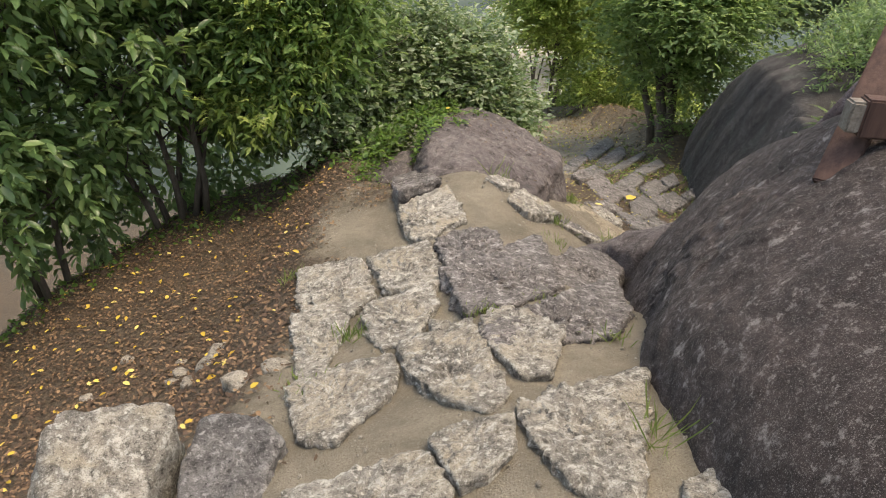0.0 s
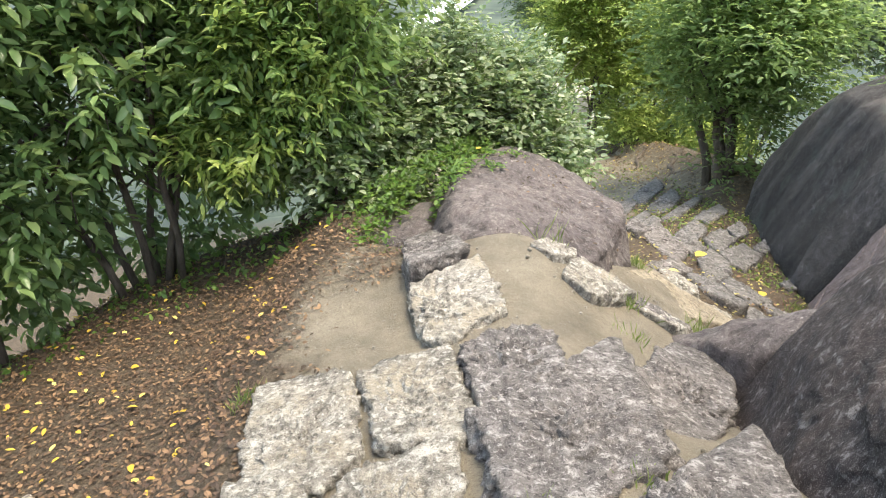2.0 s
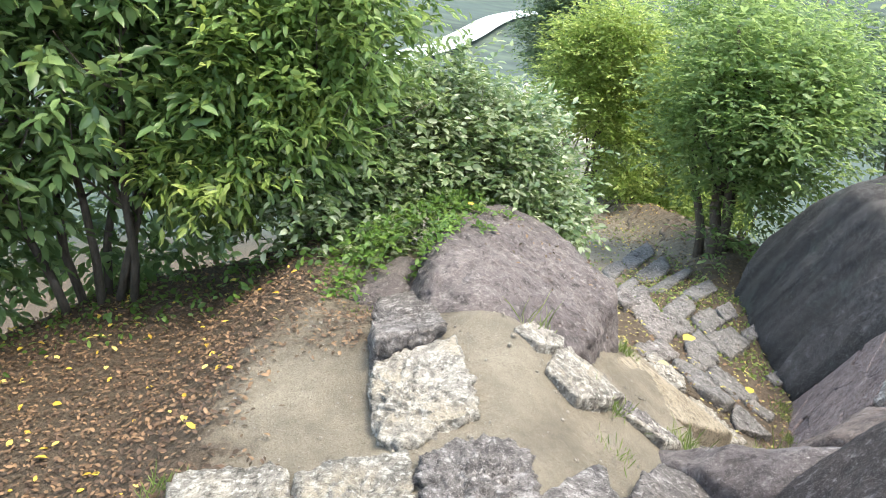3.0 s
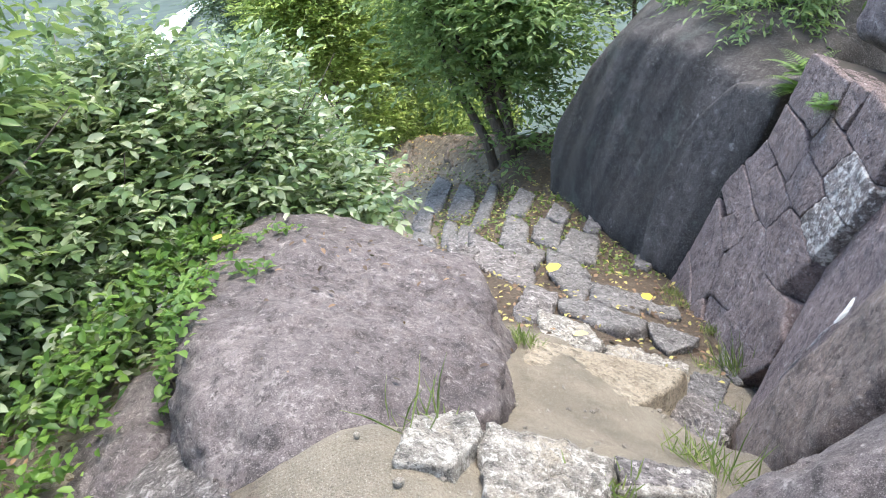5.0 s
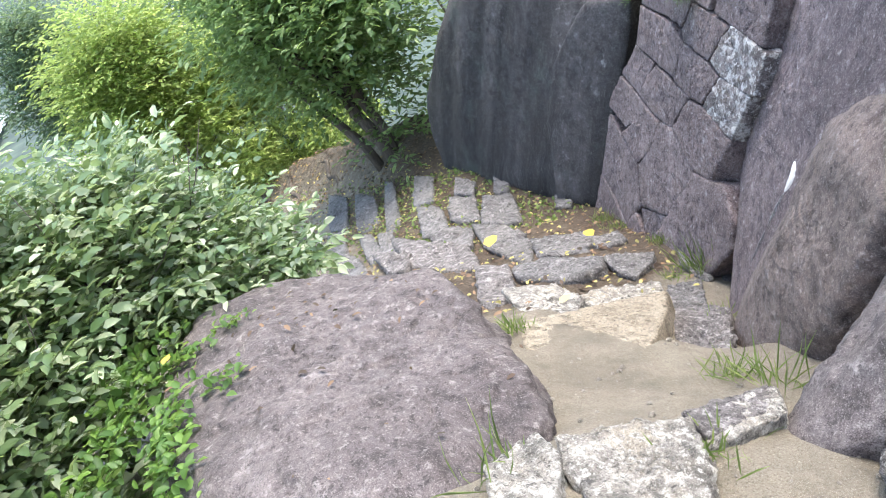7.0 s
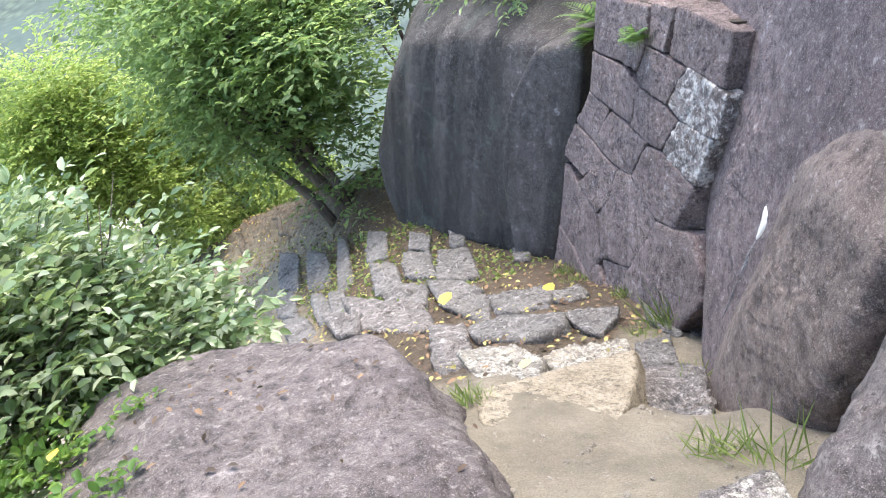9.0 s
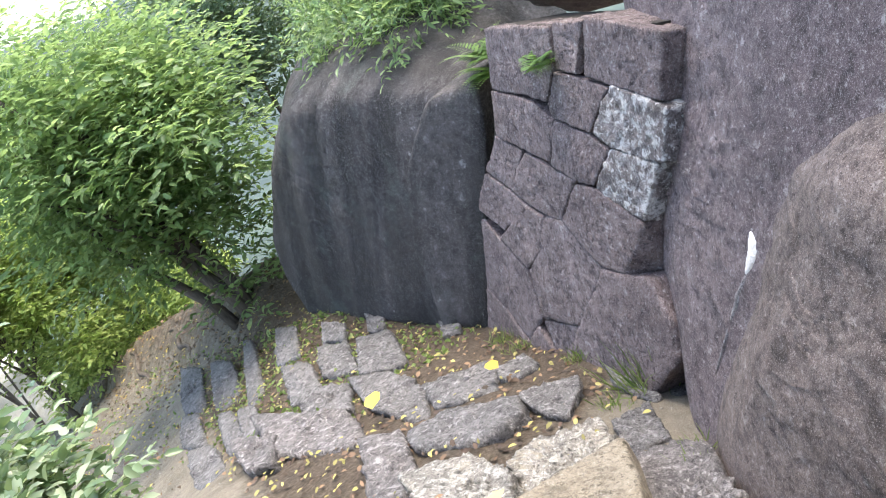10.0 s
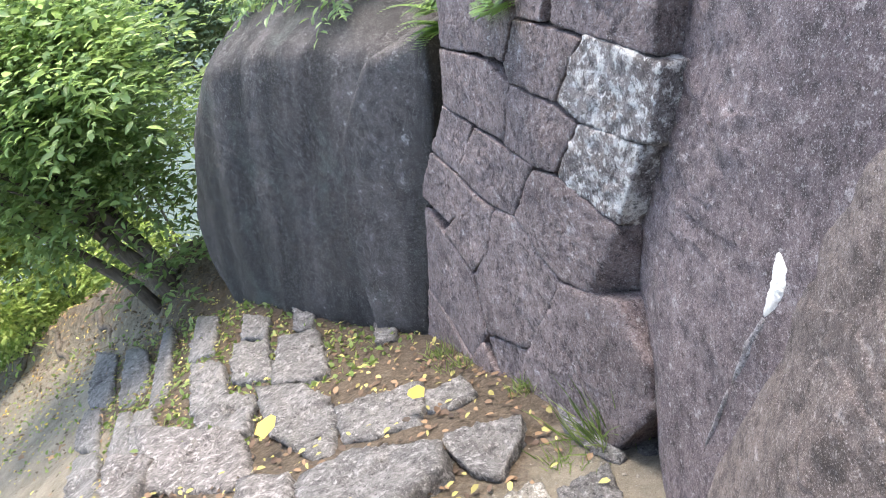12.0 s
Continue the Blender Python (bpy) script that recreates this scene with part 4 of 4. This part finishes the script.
step_stone([(3.15, 10.76), (3.13, 10.33), (2.72, 9.52), (2.64, 9.74)], (2.91, 10.09, -2.44), (-0.08, -0.21), 0.30, granite_grey)
step_stone([(2.60, 9.91), (2.52, 8.96), (2.21, 8.47), (2.15, 8.71)], (2.37, 9.01, -2.00), (-0.28, -0.22), 0.30, granite_dark)
step_stone([(1.65, 6.39), (1.76, 6.22), (1.86, 6.13), (2.18, 6.21), (2.42, 6.17), (2.06, 5.91), (1.55, 5.66), (1.45, 5.69), (1.43, 5.95), (1.46, 6.16)], (1.78, 6.05, -1.28), (-0.50, -0.03), 0.30, sandstone)
step_stone([(2.46, 6.18), (2.59, 6.08), (2.60, 5.93), (2.30, 5.74), (1.80, 5.43), (1.67, 5.49), (1.98, 5.79)], (2.20, 5.80, -1.60), (-0.50, -0.12), 0.30, granite_dark)
step_stone([(2.50, 7.99), (2.57, 7.67), (2.20, 7.16), (1.80, 6.86), (1.93, 7.18)], (2.20, 7.37, -1.70), (-0.36, -0.17), 0.30, granite_dark)
step_stone([(2.12, 7.18), (2.29, 6.91), (2.22, 6.63), (1.85, 6.23), (1.68, 6.37)], (2.03, 6.66, -1.49), (-0.50, -0.14), 0.30, granite)
step_stone([(2.33, 6.73), (2.54, 6.71), (2.75, 6.51), (2.54, 6.30), (2.32, 6.30), (1.94, 6.21)], (2.40, 6.46, -1.75), (-0.47, 0.01), 0.30, granite)
step_stone([(2.76, 6.44), (2.96, 6.35), (2.67, 6.13), (2.51, 6.24)], (2.72, 6.29, -1.91), (-0.41, 0.01), 0.30, granite_grey)
step_stone([(1.20, 5.13), (1.36, 5.09), (1.50, 5.04), (1.35, 4.97), (1.13, 5.01)], (1.31, 5.05, -0.81), (-0.50, -0.10), 0.30, granite_dark)

# ---- stone wall ----
WALL = Matrix(((0.5957, -0.7537, 0.2777, 3.816), (0.8032, 0.5589, -0.2060, 6.922), (0.0000, 0.3458, 0.9383, -1.428), (0, 0, 0, 1)))
bm = bmesh.new()
face = [bm.verts.new((x, -0.06, z)) for x, z in ((-0.60, -1.2), (-0.62, -0.2), (-0.85, 0.3), (-0.90, 1.05), (0.75, 1.05), (1.0, 0.3), (1.4, -0.5), (2.1, -1.5), (0.8, -1.9), (-0.2, -1.9))]
bm.faces.new(face)
deep = bmesh.ops.extrude_face_region(bm, geom=bm.faces[:])
for v in deep["geom"]:
    if isinstance(v, bmesh.types.BMVert):
        v.co.y -= 0.5
bmesh.ops.recalc_face_normals(bm, faces=bm.faces)
me = bpy.data.meshes.new("wall")
bm.to_mesh(me)
wall = tagged(part("wall_east", me, joint_earth), "battered castle wall of fitted purple stone blocks", "wall", "", "structure")
wall.matrix_world = WALL


def wall_stone(outline, mat=wall_rock, proud=0.0, flank=()):
    """A fitted block of the wall; flank: where its end face runs back at the corner."""
    COUNT[0] += 1
    cx, cz = np.mean(np.array(outline), axis=0)
    corners = []
    for x, z in outline:
        d = math.hypot(x - cx, z - cz)
        k = 1 - 0.006 / max(d, 0.05)
        corners += [(cx + (x - cx) * k, 0.02 + proud, cz + (z - cz) * k), (cx + (x - cx) * k, -0.3, cz + (z - cz) * k)]
    corners += [(x, -0.14, z) for x, z in flank]
    part("stone", rock_mesh(corners, 6, 240, 0.010, 0.2, 0.006, COUNT[0], 0.8), mat, wall)


wall_stone([(-0.45, 1.10), (-1.05, 1.03), (-1.02, 0.75), (-0.90, 0.77), (-0.63, 0.79), (-0.40, 0.82)], wall_rock, 0.000, [(-0.97, 0.71), (-1.04, 1.02)])
wall_stone([(-0.13, 1.08), (-0.43, 1.08), (-0.34, 0.82), (-0.14, 0.83)], wall_rock, -0.004)
wall_stone([(0.26, 1.06), (-0.11, 1.06), (-0.11, 0.83), (-0.00, 0.65), (0.19, 0.66), (0.28, 0.75)], wall_rock, 0.000)
wall_stone([(0.77, 1.05), (0.28, 1.06), (0.28, 0.75), (0.19, 0.66), (0.78, 0.66)], wall_rock, -0.010)
wall_stone([(-0.64, 0.79), (-0.88, 0.77), (-1.07, 0.74), (-1.03, 0.50), (-0.84, 0.48), (-0.61, 0.50), (-0.45, 0.55), (-0.57, 0.72)], chalk_rock, 0.006, [(-0.96, 0.68), (-0.95, 0.45)])
wall_stone([(-0.11, 0.83), (-0.46, 0.81), (-0.63, 0.78), (-0.56, 0.71), (-0.43, 0.54), (-0.23, 0.56), (-0.05, 0.57), (-0.00, 0.65)], wall_rock, 0.000)
wall_stone([(0.78, 0.66), (0.19, 0.65), (-0.05, 0.56), (0.03, 0.30), (0.39, 0.32), (0.49, 0.34), (0.81, 0.36)], wall_rock, -0.004)
wall_stone([(-0.05, 0.57), (-0.25, 0.55), (-0.43, 0.54), (-0.61, 0.49), (-0.51, 0.39), (-0.44, 0.27), (-0.23, 0.25), (0.03, 0.29)], wall_rock, 0.004)
wall_stone([(-0.61, 0.50), (-0.84, 0.48), (-0.99, 0.49), (-0.87, 0.19), (-0.68, 0.22), (-0.50, 0.23), (-0.44, 0.27)], chalk_rock, 0.004, [(-0.95, 0.44), (-0.86, 0.14)])
wall_stone([(-0.23, 0.25), (-0.44, 0.27), (-0.68, 0.22), (-0.87, 0.19), (-0.68, -0.15), (-0.48, -0.17), (-0.28, -0.12), (-0.05, -0.02), (-0.19, 0.17)], wall_rock, 0.006, [(-0.86, 0.14), (-0.83, -0.09), (-0.69, -0.19)])
wall_stone([(0.39, 0.32), (0.03, 0.29), (-0.23, 0.25), (-0.17, 0.15), (-0.05, -0.02), (0.17, -0.04), (0.38, -0.04), (0.63, 0.01), (0.52, 0.19)], wall_rock, 0.000)
wall_stone([(0.79, 0.36), (0.39, 0.32), (0.52, 0.19), (0.63, 0.01), (0.84, 0.02), (1.07, 0.06)], wall_rock, -0.006)
wall_stone([(1.08, 0.05), (0.63, 0.01), (0.38, -0.04), (0.83, -0.33), (1.07, -0.31), (1.35, -0.29)], wall_rock, 0.002)
wall_stone([(0.36, -0.04), (0.17, -0.04), (0.29, -0.33), (0.51, -0.52), (0.95, -0.42), (0.83, -0.33)], wall_rock, 0.004)
wall_stone([(0.17, -0.04), (-0.05, -0.02), (-0.28, -0.12), (-0.48, -0.17), (-0.34, -0.34), (-0.22, -0.53), (-0.16, -0.66), (0.12, -0.75), (0.37, -0.83), (0.51, -0.52), (0.29, -0.33)], wall_rock, 0.000)
wall_stone([(-0.49, -0.17), (-0.68, -0.16), (-0.89, -0.08), (-0.99, -0.18), (-1.06, -0.25), (-1.09, -0.42), (-0.84, -0.78), (-0.44, -1.08), (0.00, -1.24), (0.11, -1.04), (-0.16, -0.66), (-0.22, -0.53)], wall_rock, 0.008)
wall_stone([(0.37, -0.84), (0.12, -0.75), (-0.16, -0.66), (0.11, -1.04), (0.26, -0.98)], wall_rock, -0.008)
wall_stone([(1.45, -0.32), (0.95, -0.42), (0.51, -0.52), (0.37, -0.84), (0.59, -1.13), (0.98, -1.01), (1.61, -0.94)], wall_rock, -0.003)
wall_stone([(1.61, -0.94), (0.98, -1.01), (0.59, -1.13), (0.86, -1.41), (1.84, -1.61), (2.44, -1.58)], wall_rock, 0.006)
wall_stone([(0.45, -0.91), (0.26, -0.98), (0.11, -1.05), (-0.00, -1.16), (0.20, -1.51), (0.50, -1.39), (0.81, -1.35)], wall_rock, 0.010)


# ---- timber platform over the boulder ----
def beam(a, c, wide, deep, chamfer=0.008):
    a, c = Vector(a), Vector(c)
    bm = bmesh.new()
    bmesh.ops.create_cube(bm, size=1, matrix=Matrix.Diagonal((wide, deep, (c - a).length, 1)))
    bmesh.ops.bevel(bm, geom=bm.edges[:], offset=chamfer, segments=2, affect="EDGES")
    me = bpy.data.meshes.new("beam")
    bm.to_mesh(me)
    bm.free()
    me.transform(Matrix.Translation((a + c) / 2) @ (c - a).to_track_quat("Z", "Y").to_matrix().to_4x4())
    return me


platform = tagged(new("timber_platform"), "dark timber viewing platform on posts above the boulders", "platform")
part("brace", beam((1.60, 2.68, 0.60), (2.63, 3.79, 2.25), 0.13, 0.16), timber, platform)
for x, y, z in ((2.75, 3.6, 0.4), (3.9, 5.6, -0.2), (3.3, 2.0, 0.8)):
    part("post", beam((x, y, z), (x, y, 2.3), 0.15, 0.15), timber, platform)
tie = part("tie_beam", beam((1.63, 2.70, 0.91), (3.5, 2.3, 0.91), 0.09, 0.15), timber, platform)
part("tenon", beam((1.580, 2.710, 0.910), (1.640, 2.700, 0.910), 0.075, 0.12), end_grain, tie, "pale weathered tenon end")
for a, c in (((2.63, 3.79, 2.25), (3.9, 5.6, 2.25)), ((3.3, 2.0, 2.25), (3.9, 5.6, 2.25)), ((2.75, 3.6, 1.1), (3.9, 5.6, 1.1)), ((2.75, 3.6, 1.65), (3.9, 5.6, 1.65))):
    part("rail", beam(a, c, 0.1, 0.14), timber, platform)
for k in range(9):
    x, y = 2.75 + 1.15 * k / 9, 3.6 + 2.0 * k / 9
    part("slat", beam((x, y, 1.1), (x, y, 1.65), 0.05, 0.05), timber, platform)

# ---- fallen leaves, grass, ferns, creepers ----
def scattered(name, mat, count, size, share, area, seed, label, lift=0.012, flat=0.25):
    rng = np.random.default_rng(seed)
    spots = []
    while len(spots) < count:
        x, y = rng.uniform(area[0], area[1]), rng.uniform(area[2], area[3])
        if rng.random() < share(x, y):
            spots.append((x, y, ground_height(x, y) + lift + rng.random() * 0.012))
    spots = np.array(spots)
    a = rng.uniform(0, 2 * math.pi, count)
    along = np.stack([np.cos(a), np.sin(a), rng.normal(size=count) * flat], 1)
    up = np.array([0, 0, 1.0]) + rng.normal(size=(count, 3)) * flat
    ln = size * rng.uniform(0.6, 1.3, count)
    tagged(part(name, leaves_mesh(spots, along, up, ln, ln * rng.uniform(0.4, 0.7, count), 0.18), mat), label, "leaves", "", "stuff")


bank = lambda x, y: litter_share(x, y) if x < 0.2 else 0
low = lambda x, y: litter_share(x, y)
scattered("brown_leaf_litter", litter_brown, 30000, 0.029, bank, (-4.2, -0.2, 2.0, 8.0), 71, "brown fallen leaves covering the earth bank")
scattered("yellow_fallen_leaves", litter_yellow, 300, 0.05, lambda x, y: bank(x, y) * smooth(-0.4, -1.4, x), (-3.8, -0.4, 2.1, 7.0), 72, "yellow fallen leaves dotted over the bank", 0.02)
scattered("fallen_stair_leaves", litter_brown, 4200, 0.045, low, (1.5, 6.0, 6.4, 18), 73, "brown leaves caught between the lower steps")
scattered("yellow_stair_leaves", litter_olive, 1500, 0.036, lambda x, y: low(x, y) + 0.05, (1.6, 5.0, 6.2, 16), 74, "yellow leaves lying on the lower steps", 0.03)
scattered("green_stair_weeds", grass_green, 2600, 0.055, lambda x, y: low(x, y), (2.6, 4.6, 8.4, 17), 75, "small weeds growing in the stair joints", 0.01, 0.7)
scattered("bank_weeds", ground_green, 900, 0.06, lambda x, y: smooth(0.9, 0.1, abs(y - (6.75 + 0.8 * min(0.0, x + 2.4)))), (-4.0, -0.2, 4.5, 7.4), 76, "low green weeds along the edge of the bank", 0.03, 0.8)
big = [(2.72, 8.03, 0.16), (3.15, 7.33, 0.13), (1.75, 6.2, 0.08), (0.3, 6.9, 0.07)]
place = np.array([(x, y, ground_height(x, y) + 0.14) for x, y, _ in big])
place[3][2] = -0.44
tagged(part("large_yellow_leaf", leaves_mesh(place, np.array([(0.8, 0.5, 0.1), (0.3, 0.9, 0.0), (0.9, -0.2, 0.0), (0.6, 0.6, 0)]), np.tile([0, 0, 1.0], (4, 1)), np.array([0.17, 0.14, 0.08, 0.08]), np.array([0.13, 0.09, 0.05, 0.05]), 0.1), litter_yellow), "large bright yellow leaves lying on the steps", "leaves", "", "stuff")

rng = np.random.default_rng(5)
spots, lens = [], []
for x, y, n, h in ((-0.35, 2.97, 60, 0.09), (0.74, 1.85, 26, 0.2), (-0.83, 4.02, 30, 0.12), (0.27, 2.93, 50, 0.07), (1.01, 4.58, 40, 0.08), (1.66, 5.30, 60, 0.12), (1.10, 4.98, 50, 0.1), (1.62, 5.10, 26, 0.22), (1.56, 6.35, 90, 0.1), (2.94, 6.55, 60, 0.09), (3.75, 7.7, 60, 0.1), (3.30, 6.42, 50, 0.26), (0.66, 5.30, 20, 0.24), (0.84, 2.64, 30, 0.1), (0.6, 3.14, 40, 0.06), (-0.55, 2.55, 60, 0.07), (-0.5, 6.0, 60, 0.05), (-0.3, 5.6, 40, 0.05), (3.14, 6.47, 70, 0.30), (3.22, 6.38, 50, 0.26), (3.45, 7.0, 60, 0.12), (3.9, 7.95, 70, 0.11), (2.55, 5.98, 50, 0.14)):
    for _ in range(n):
        px, py = x + rng.normal() * 0.045, y + rng.normal() * 0.045
        spots.append((px, py, terrain(px, py) + 0.01))
        lens.append(h * rng.uniform(0.3, 0.9))
spots, lens = np.array(spots), np.array(lens)
lean = np.stack([rng.normal(size=len(spots)) * 0.5, rng.normal(size=len(spots)) * 0.5, np.ones(len(spots))], 1)
tagged(part("grass_tufts", leaves_mesh(spots, lean, rng.normal(size=(len(spots), 3)), lens * 1.3, np.full(len(spots), 0.006), 0.1), grass_green), "thin grass tufts growing between the stones", "grass", "", "stuff")

rng = np.random.default_rng(6)
n = 950
t = rng.random(n)
line = np.array([(-0.50, 5.75), (-0.40, 6.2), (-0.18, 6.55), (0.05, 6.85), (0.35, 7.25)])
px = np.interp(t * 4, range(5), line[:, 0]) + rng.normal(size=n) * 0.09
py = np.interp(t * 4, range(5), line[:, 1]) + rng.normal(size=n) * 0.09
pz = np.interp(t * 4, range(5), (-0.78, -0.66, -0.56, -0.50, -0.52)) + np.abs(rng.normal(size=n)) * 0.05
aim = np.stack([rng.normal(size=n), rng.normal(size=n), rng.normal(size=n) * 0.4 + 0.3], 1)
ln = 0.05 * rng.uniform(0.5, 1.3, n)
tagged(part("creeper", leaves_mesh(np.stack([px, py, pz], 1), aim, np.array([0, 0, 1.0]) + rng.normal(size=(n, 3)) * 0.3, ln, ln * 0.6), ground_green), "bright green creeper along the rim of the bedrock", "creeper", "", "stuff")


rng = np.random.default_rng(16)
dome = np.array([v.co[:] for v in hump.data.vertices])
spots = []
for x, y, n, r in ((0.38, 6.86, 60, 0.06), (0.41, 6.44, 26, 0.04), (0.14, 6.41, 90, 0.07), (0.06, 6.28, 110, 0.07), (0.0, 6.05, 110, 0.07), (0.62, 6.86, 30, 0.05), (0.19, 6.55, 60, 0.06)):
    for _ in range(n):
        px, py = x + rng.normal() * r, y + rng.normal() * r
        near = dome[((dome[:, :2] - (px, py)) ** 2).sum(1) < 0.0016]
        if len(near):
            spots.append((px, py, near[:, 2].max() + 0.008 + 0.02 * rng.random()))
spots = np.array(spots)
n = len(spots)
aim = np.stack([rng.normal(size=n), rng.normal(size=n), rng.normal(size=n) * 0.3 + 0.3], 1)
ln = 0.045 * rng.uniform(0.5, 1.3, n)
tagged(part("hump_sprigs", leaves_mesh(spots, aim, np.array([0, 0, 1.0]) + rng.normal(size=(n, 3)) * 0.3, ln, ln * 0.6), ground_green), "small green creeper sprigs rooted on the bedrock", "creeper", "", "stuff")
spots = []
while len(spots) < 90:
    px, py = rng.uniform(0.1, 1.3), rng.uniform(5.5, 7.1)
    near = dome[((dome[:, :2] - (px, py)) ** 2).sum(1) < 0.0012]
    if len(near) and near[:, 2].max() > -0.95 and rng.random() < 0.15 + 0.85 * smooth(5.9, 6.7, py):
        spots.append((px, py, near[:, 2].max() + 0.006))
spots = np.array(spots)
n = len(spots)
aim = np.stack([rng.normal(size=n), rng.normal(size=n), rng.normal(size=n) * 0.15 - 0.3 * 0.5], 1)
ln = 0.03 * rng.uniform(0.5, 1.5, n)
tagged(part("hump_leaf_bits", leaves_mesh(spots, aim, np.array([0, 0, 1.0]) + rng.normal(size=(n, 3)) * 0.2, ln, ln * 0.5), litter_brown), "dry brown leaf bits caught on the bedrock", "leaves", "", "stuff")


def fern(foot, reach, fronds, seed):
    rng = np.random.default_rng(seed)
    thing = tagged(new("fern"), "green fern growing out of the stone wall", "fern", "ferns on the wall")
    for _ in range(fronds):
        a = rng.uniform(0, 2 * math.pi)
        out = np.array([math.cos(a), math.sin(a), rng.uniform(0.4, 1.0)])
        s = np.linspace(0.1, 1, 14)
        spine = np.array(foot) + out * reach * s[:, None] + np.array([0, 0, -0.5]) * reach * (s ** 2)[:, None]
        side = np.cross(out, [0, 0, 1])
        place = np.concatenate([spine, spine])
        along = np.concatenate([np.tile(side + out * 0.4, (14, 1)), np.tile(-side + out * 0.4, (14, 1))])
        ln = np.tile(reach * 0.34 * (1.1 - s), 2)
        part("frond", leaves_mesh(place, along, np.tile([0, 0, 1.0], (28, 1)), ln, ln * 0.34, 0.05), ground_green, thing)


for n, (foot, reach) in enumerate((((4.02, 6.78, -0.62), 0.24), ((4.75, 7.50, -0.80), 0.30), ((4.85, 7.60, -0.72), 0.34), ((5.2, 8.0, -0.95), 0.3), ((5.6, 8.5, -0.85), 0.35))):
    fern(foot, reach, 11, 80 + n)

shrub("boulder_top_bush", [(6.3, 9.9, 6.3, 9.9, 0.0), (6.0, 9.3, 6.0, 9.3, 0.0)], [(6.2, 9.6, -0.25, 0.7, 0.6, 0.32), (7.0, 10.4, -0.1, 0.7, 0.6, 0.45), (5.7, 8.7, -0.35, 0.5, 0.4, 0.28), (6.6, 8.8, 0.1, 0.8, 0.7, 0.5)], 1700, 8, 0.09, 0.3, leaf_dark, 15, "dark low bush growing over the top of the boulder", girth=0.015)

for a, c in (((4.35, 15.9), (5.0, 17.4)), ((4.1, 18.0), (4.9, 18.7)), ((4.6, 14.4), (5.1, 15.6))):
    path = []
    for k in range(9):
        x, y = a[0] + (c[0] - a[0]) * k / 8 + 0.06 * math.sin(k * 1.3), a[1] + (c[1] - a[1]) * k / 8
        path.append((x, y, ground_height(x, y) + 0.015 * math.sin(math.pi * k / 8)))
    tagged(part("tree_root", shade(joined([tube(path, [0.045 * math.sin(math.pi * (k + 0.6) / 9.2) + 0.008 for k in range(9)], 7)])), bark), "exposed dark tree root crossing the dirt path", "root")

rng = np.random.default_rng(9)
dirs, tri = sphere(1)
verts, faces = [], []
while len(verts) < 3200 * len(dirs):
    x, y = rng.uniform(-1.2, 4.5), rng.uniform(1.4, 16) if rng.random() < 0.3 else rng.uniform(1.4, 7)
    if litter_share(x, y) > 0.5 * rng.random() + 0.3:
        continue
    r = 0.004 + 0.011 * rng.random() ** 3
    n0 = len(verts)
    place = np.array((x, y, ground_height(x, y) + r * 0.2))
    verts += [tuple(v) for v in place + dirs * r * rng.uniform(0.6, 1.2, 3)]
    faces += [tuple(k + n0 for k in f) for f in tri]
me = bpy.data.meshes.new("pebbles")
me.from_pydata(verts, [], faces)
tagged(part("gravel", shade(me), pebble_rock), "small loose stones scattered on the trodden earth", "gravel", "", "stuff")
scattered("path_leaf_specks", litter_yellow, 600, 0.045, lambda x, y: 0.5, (2.6, 5.5, 12.5, 22), 77, "pale dry leaves scattered over the lower path", 0.015)
scattered("path_brown_leaves", litter_brown, 2500, 0.07, lambda x, y: smooth(3.2, 4.6, x) + 0.1, (2.6, 6.0, 11.5, 22), 78, "dry brown leaves scattered over the lower path", 0.012)
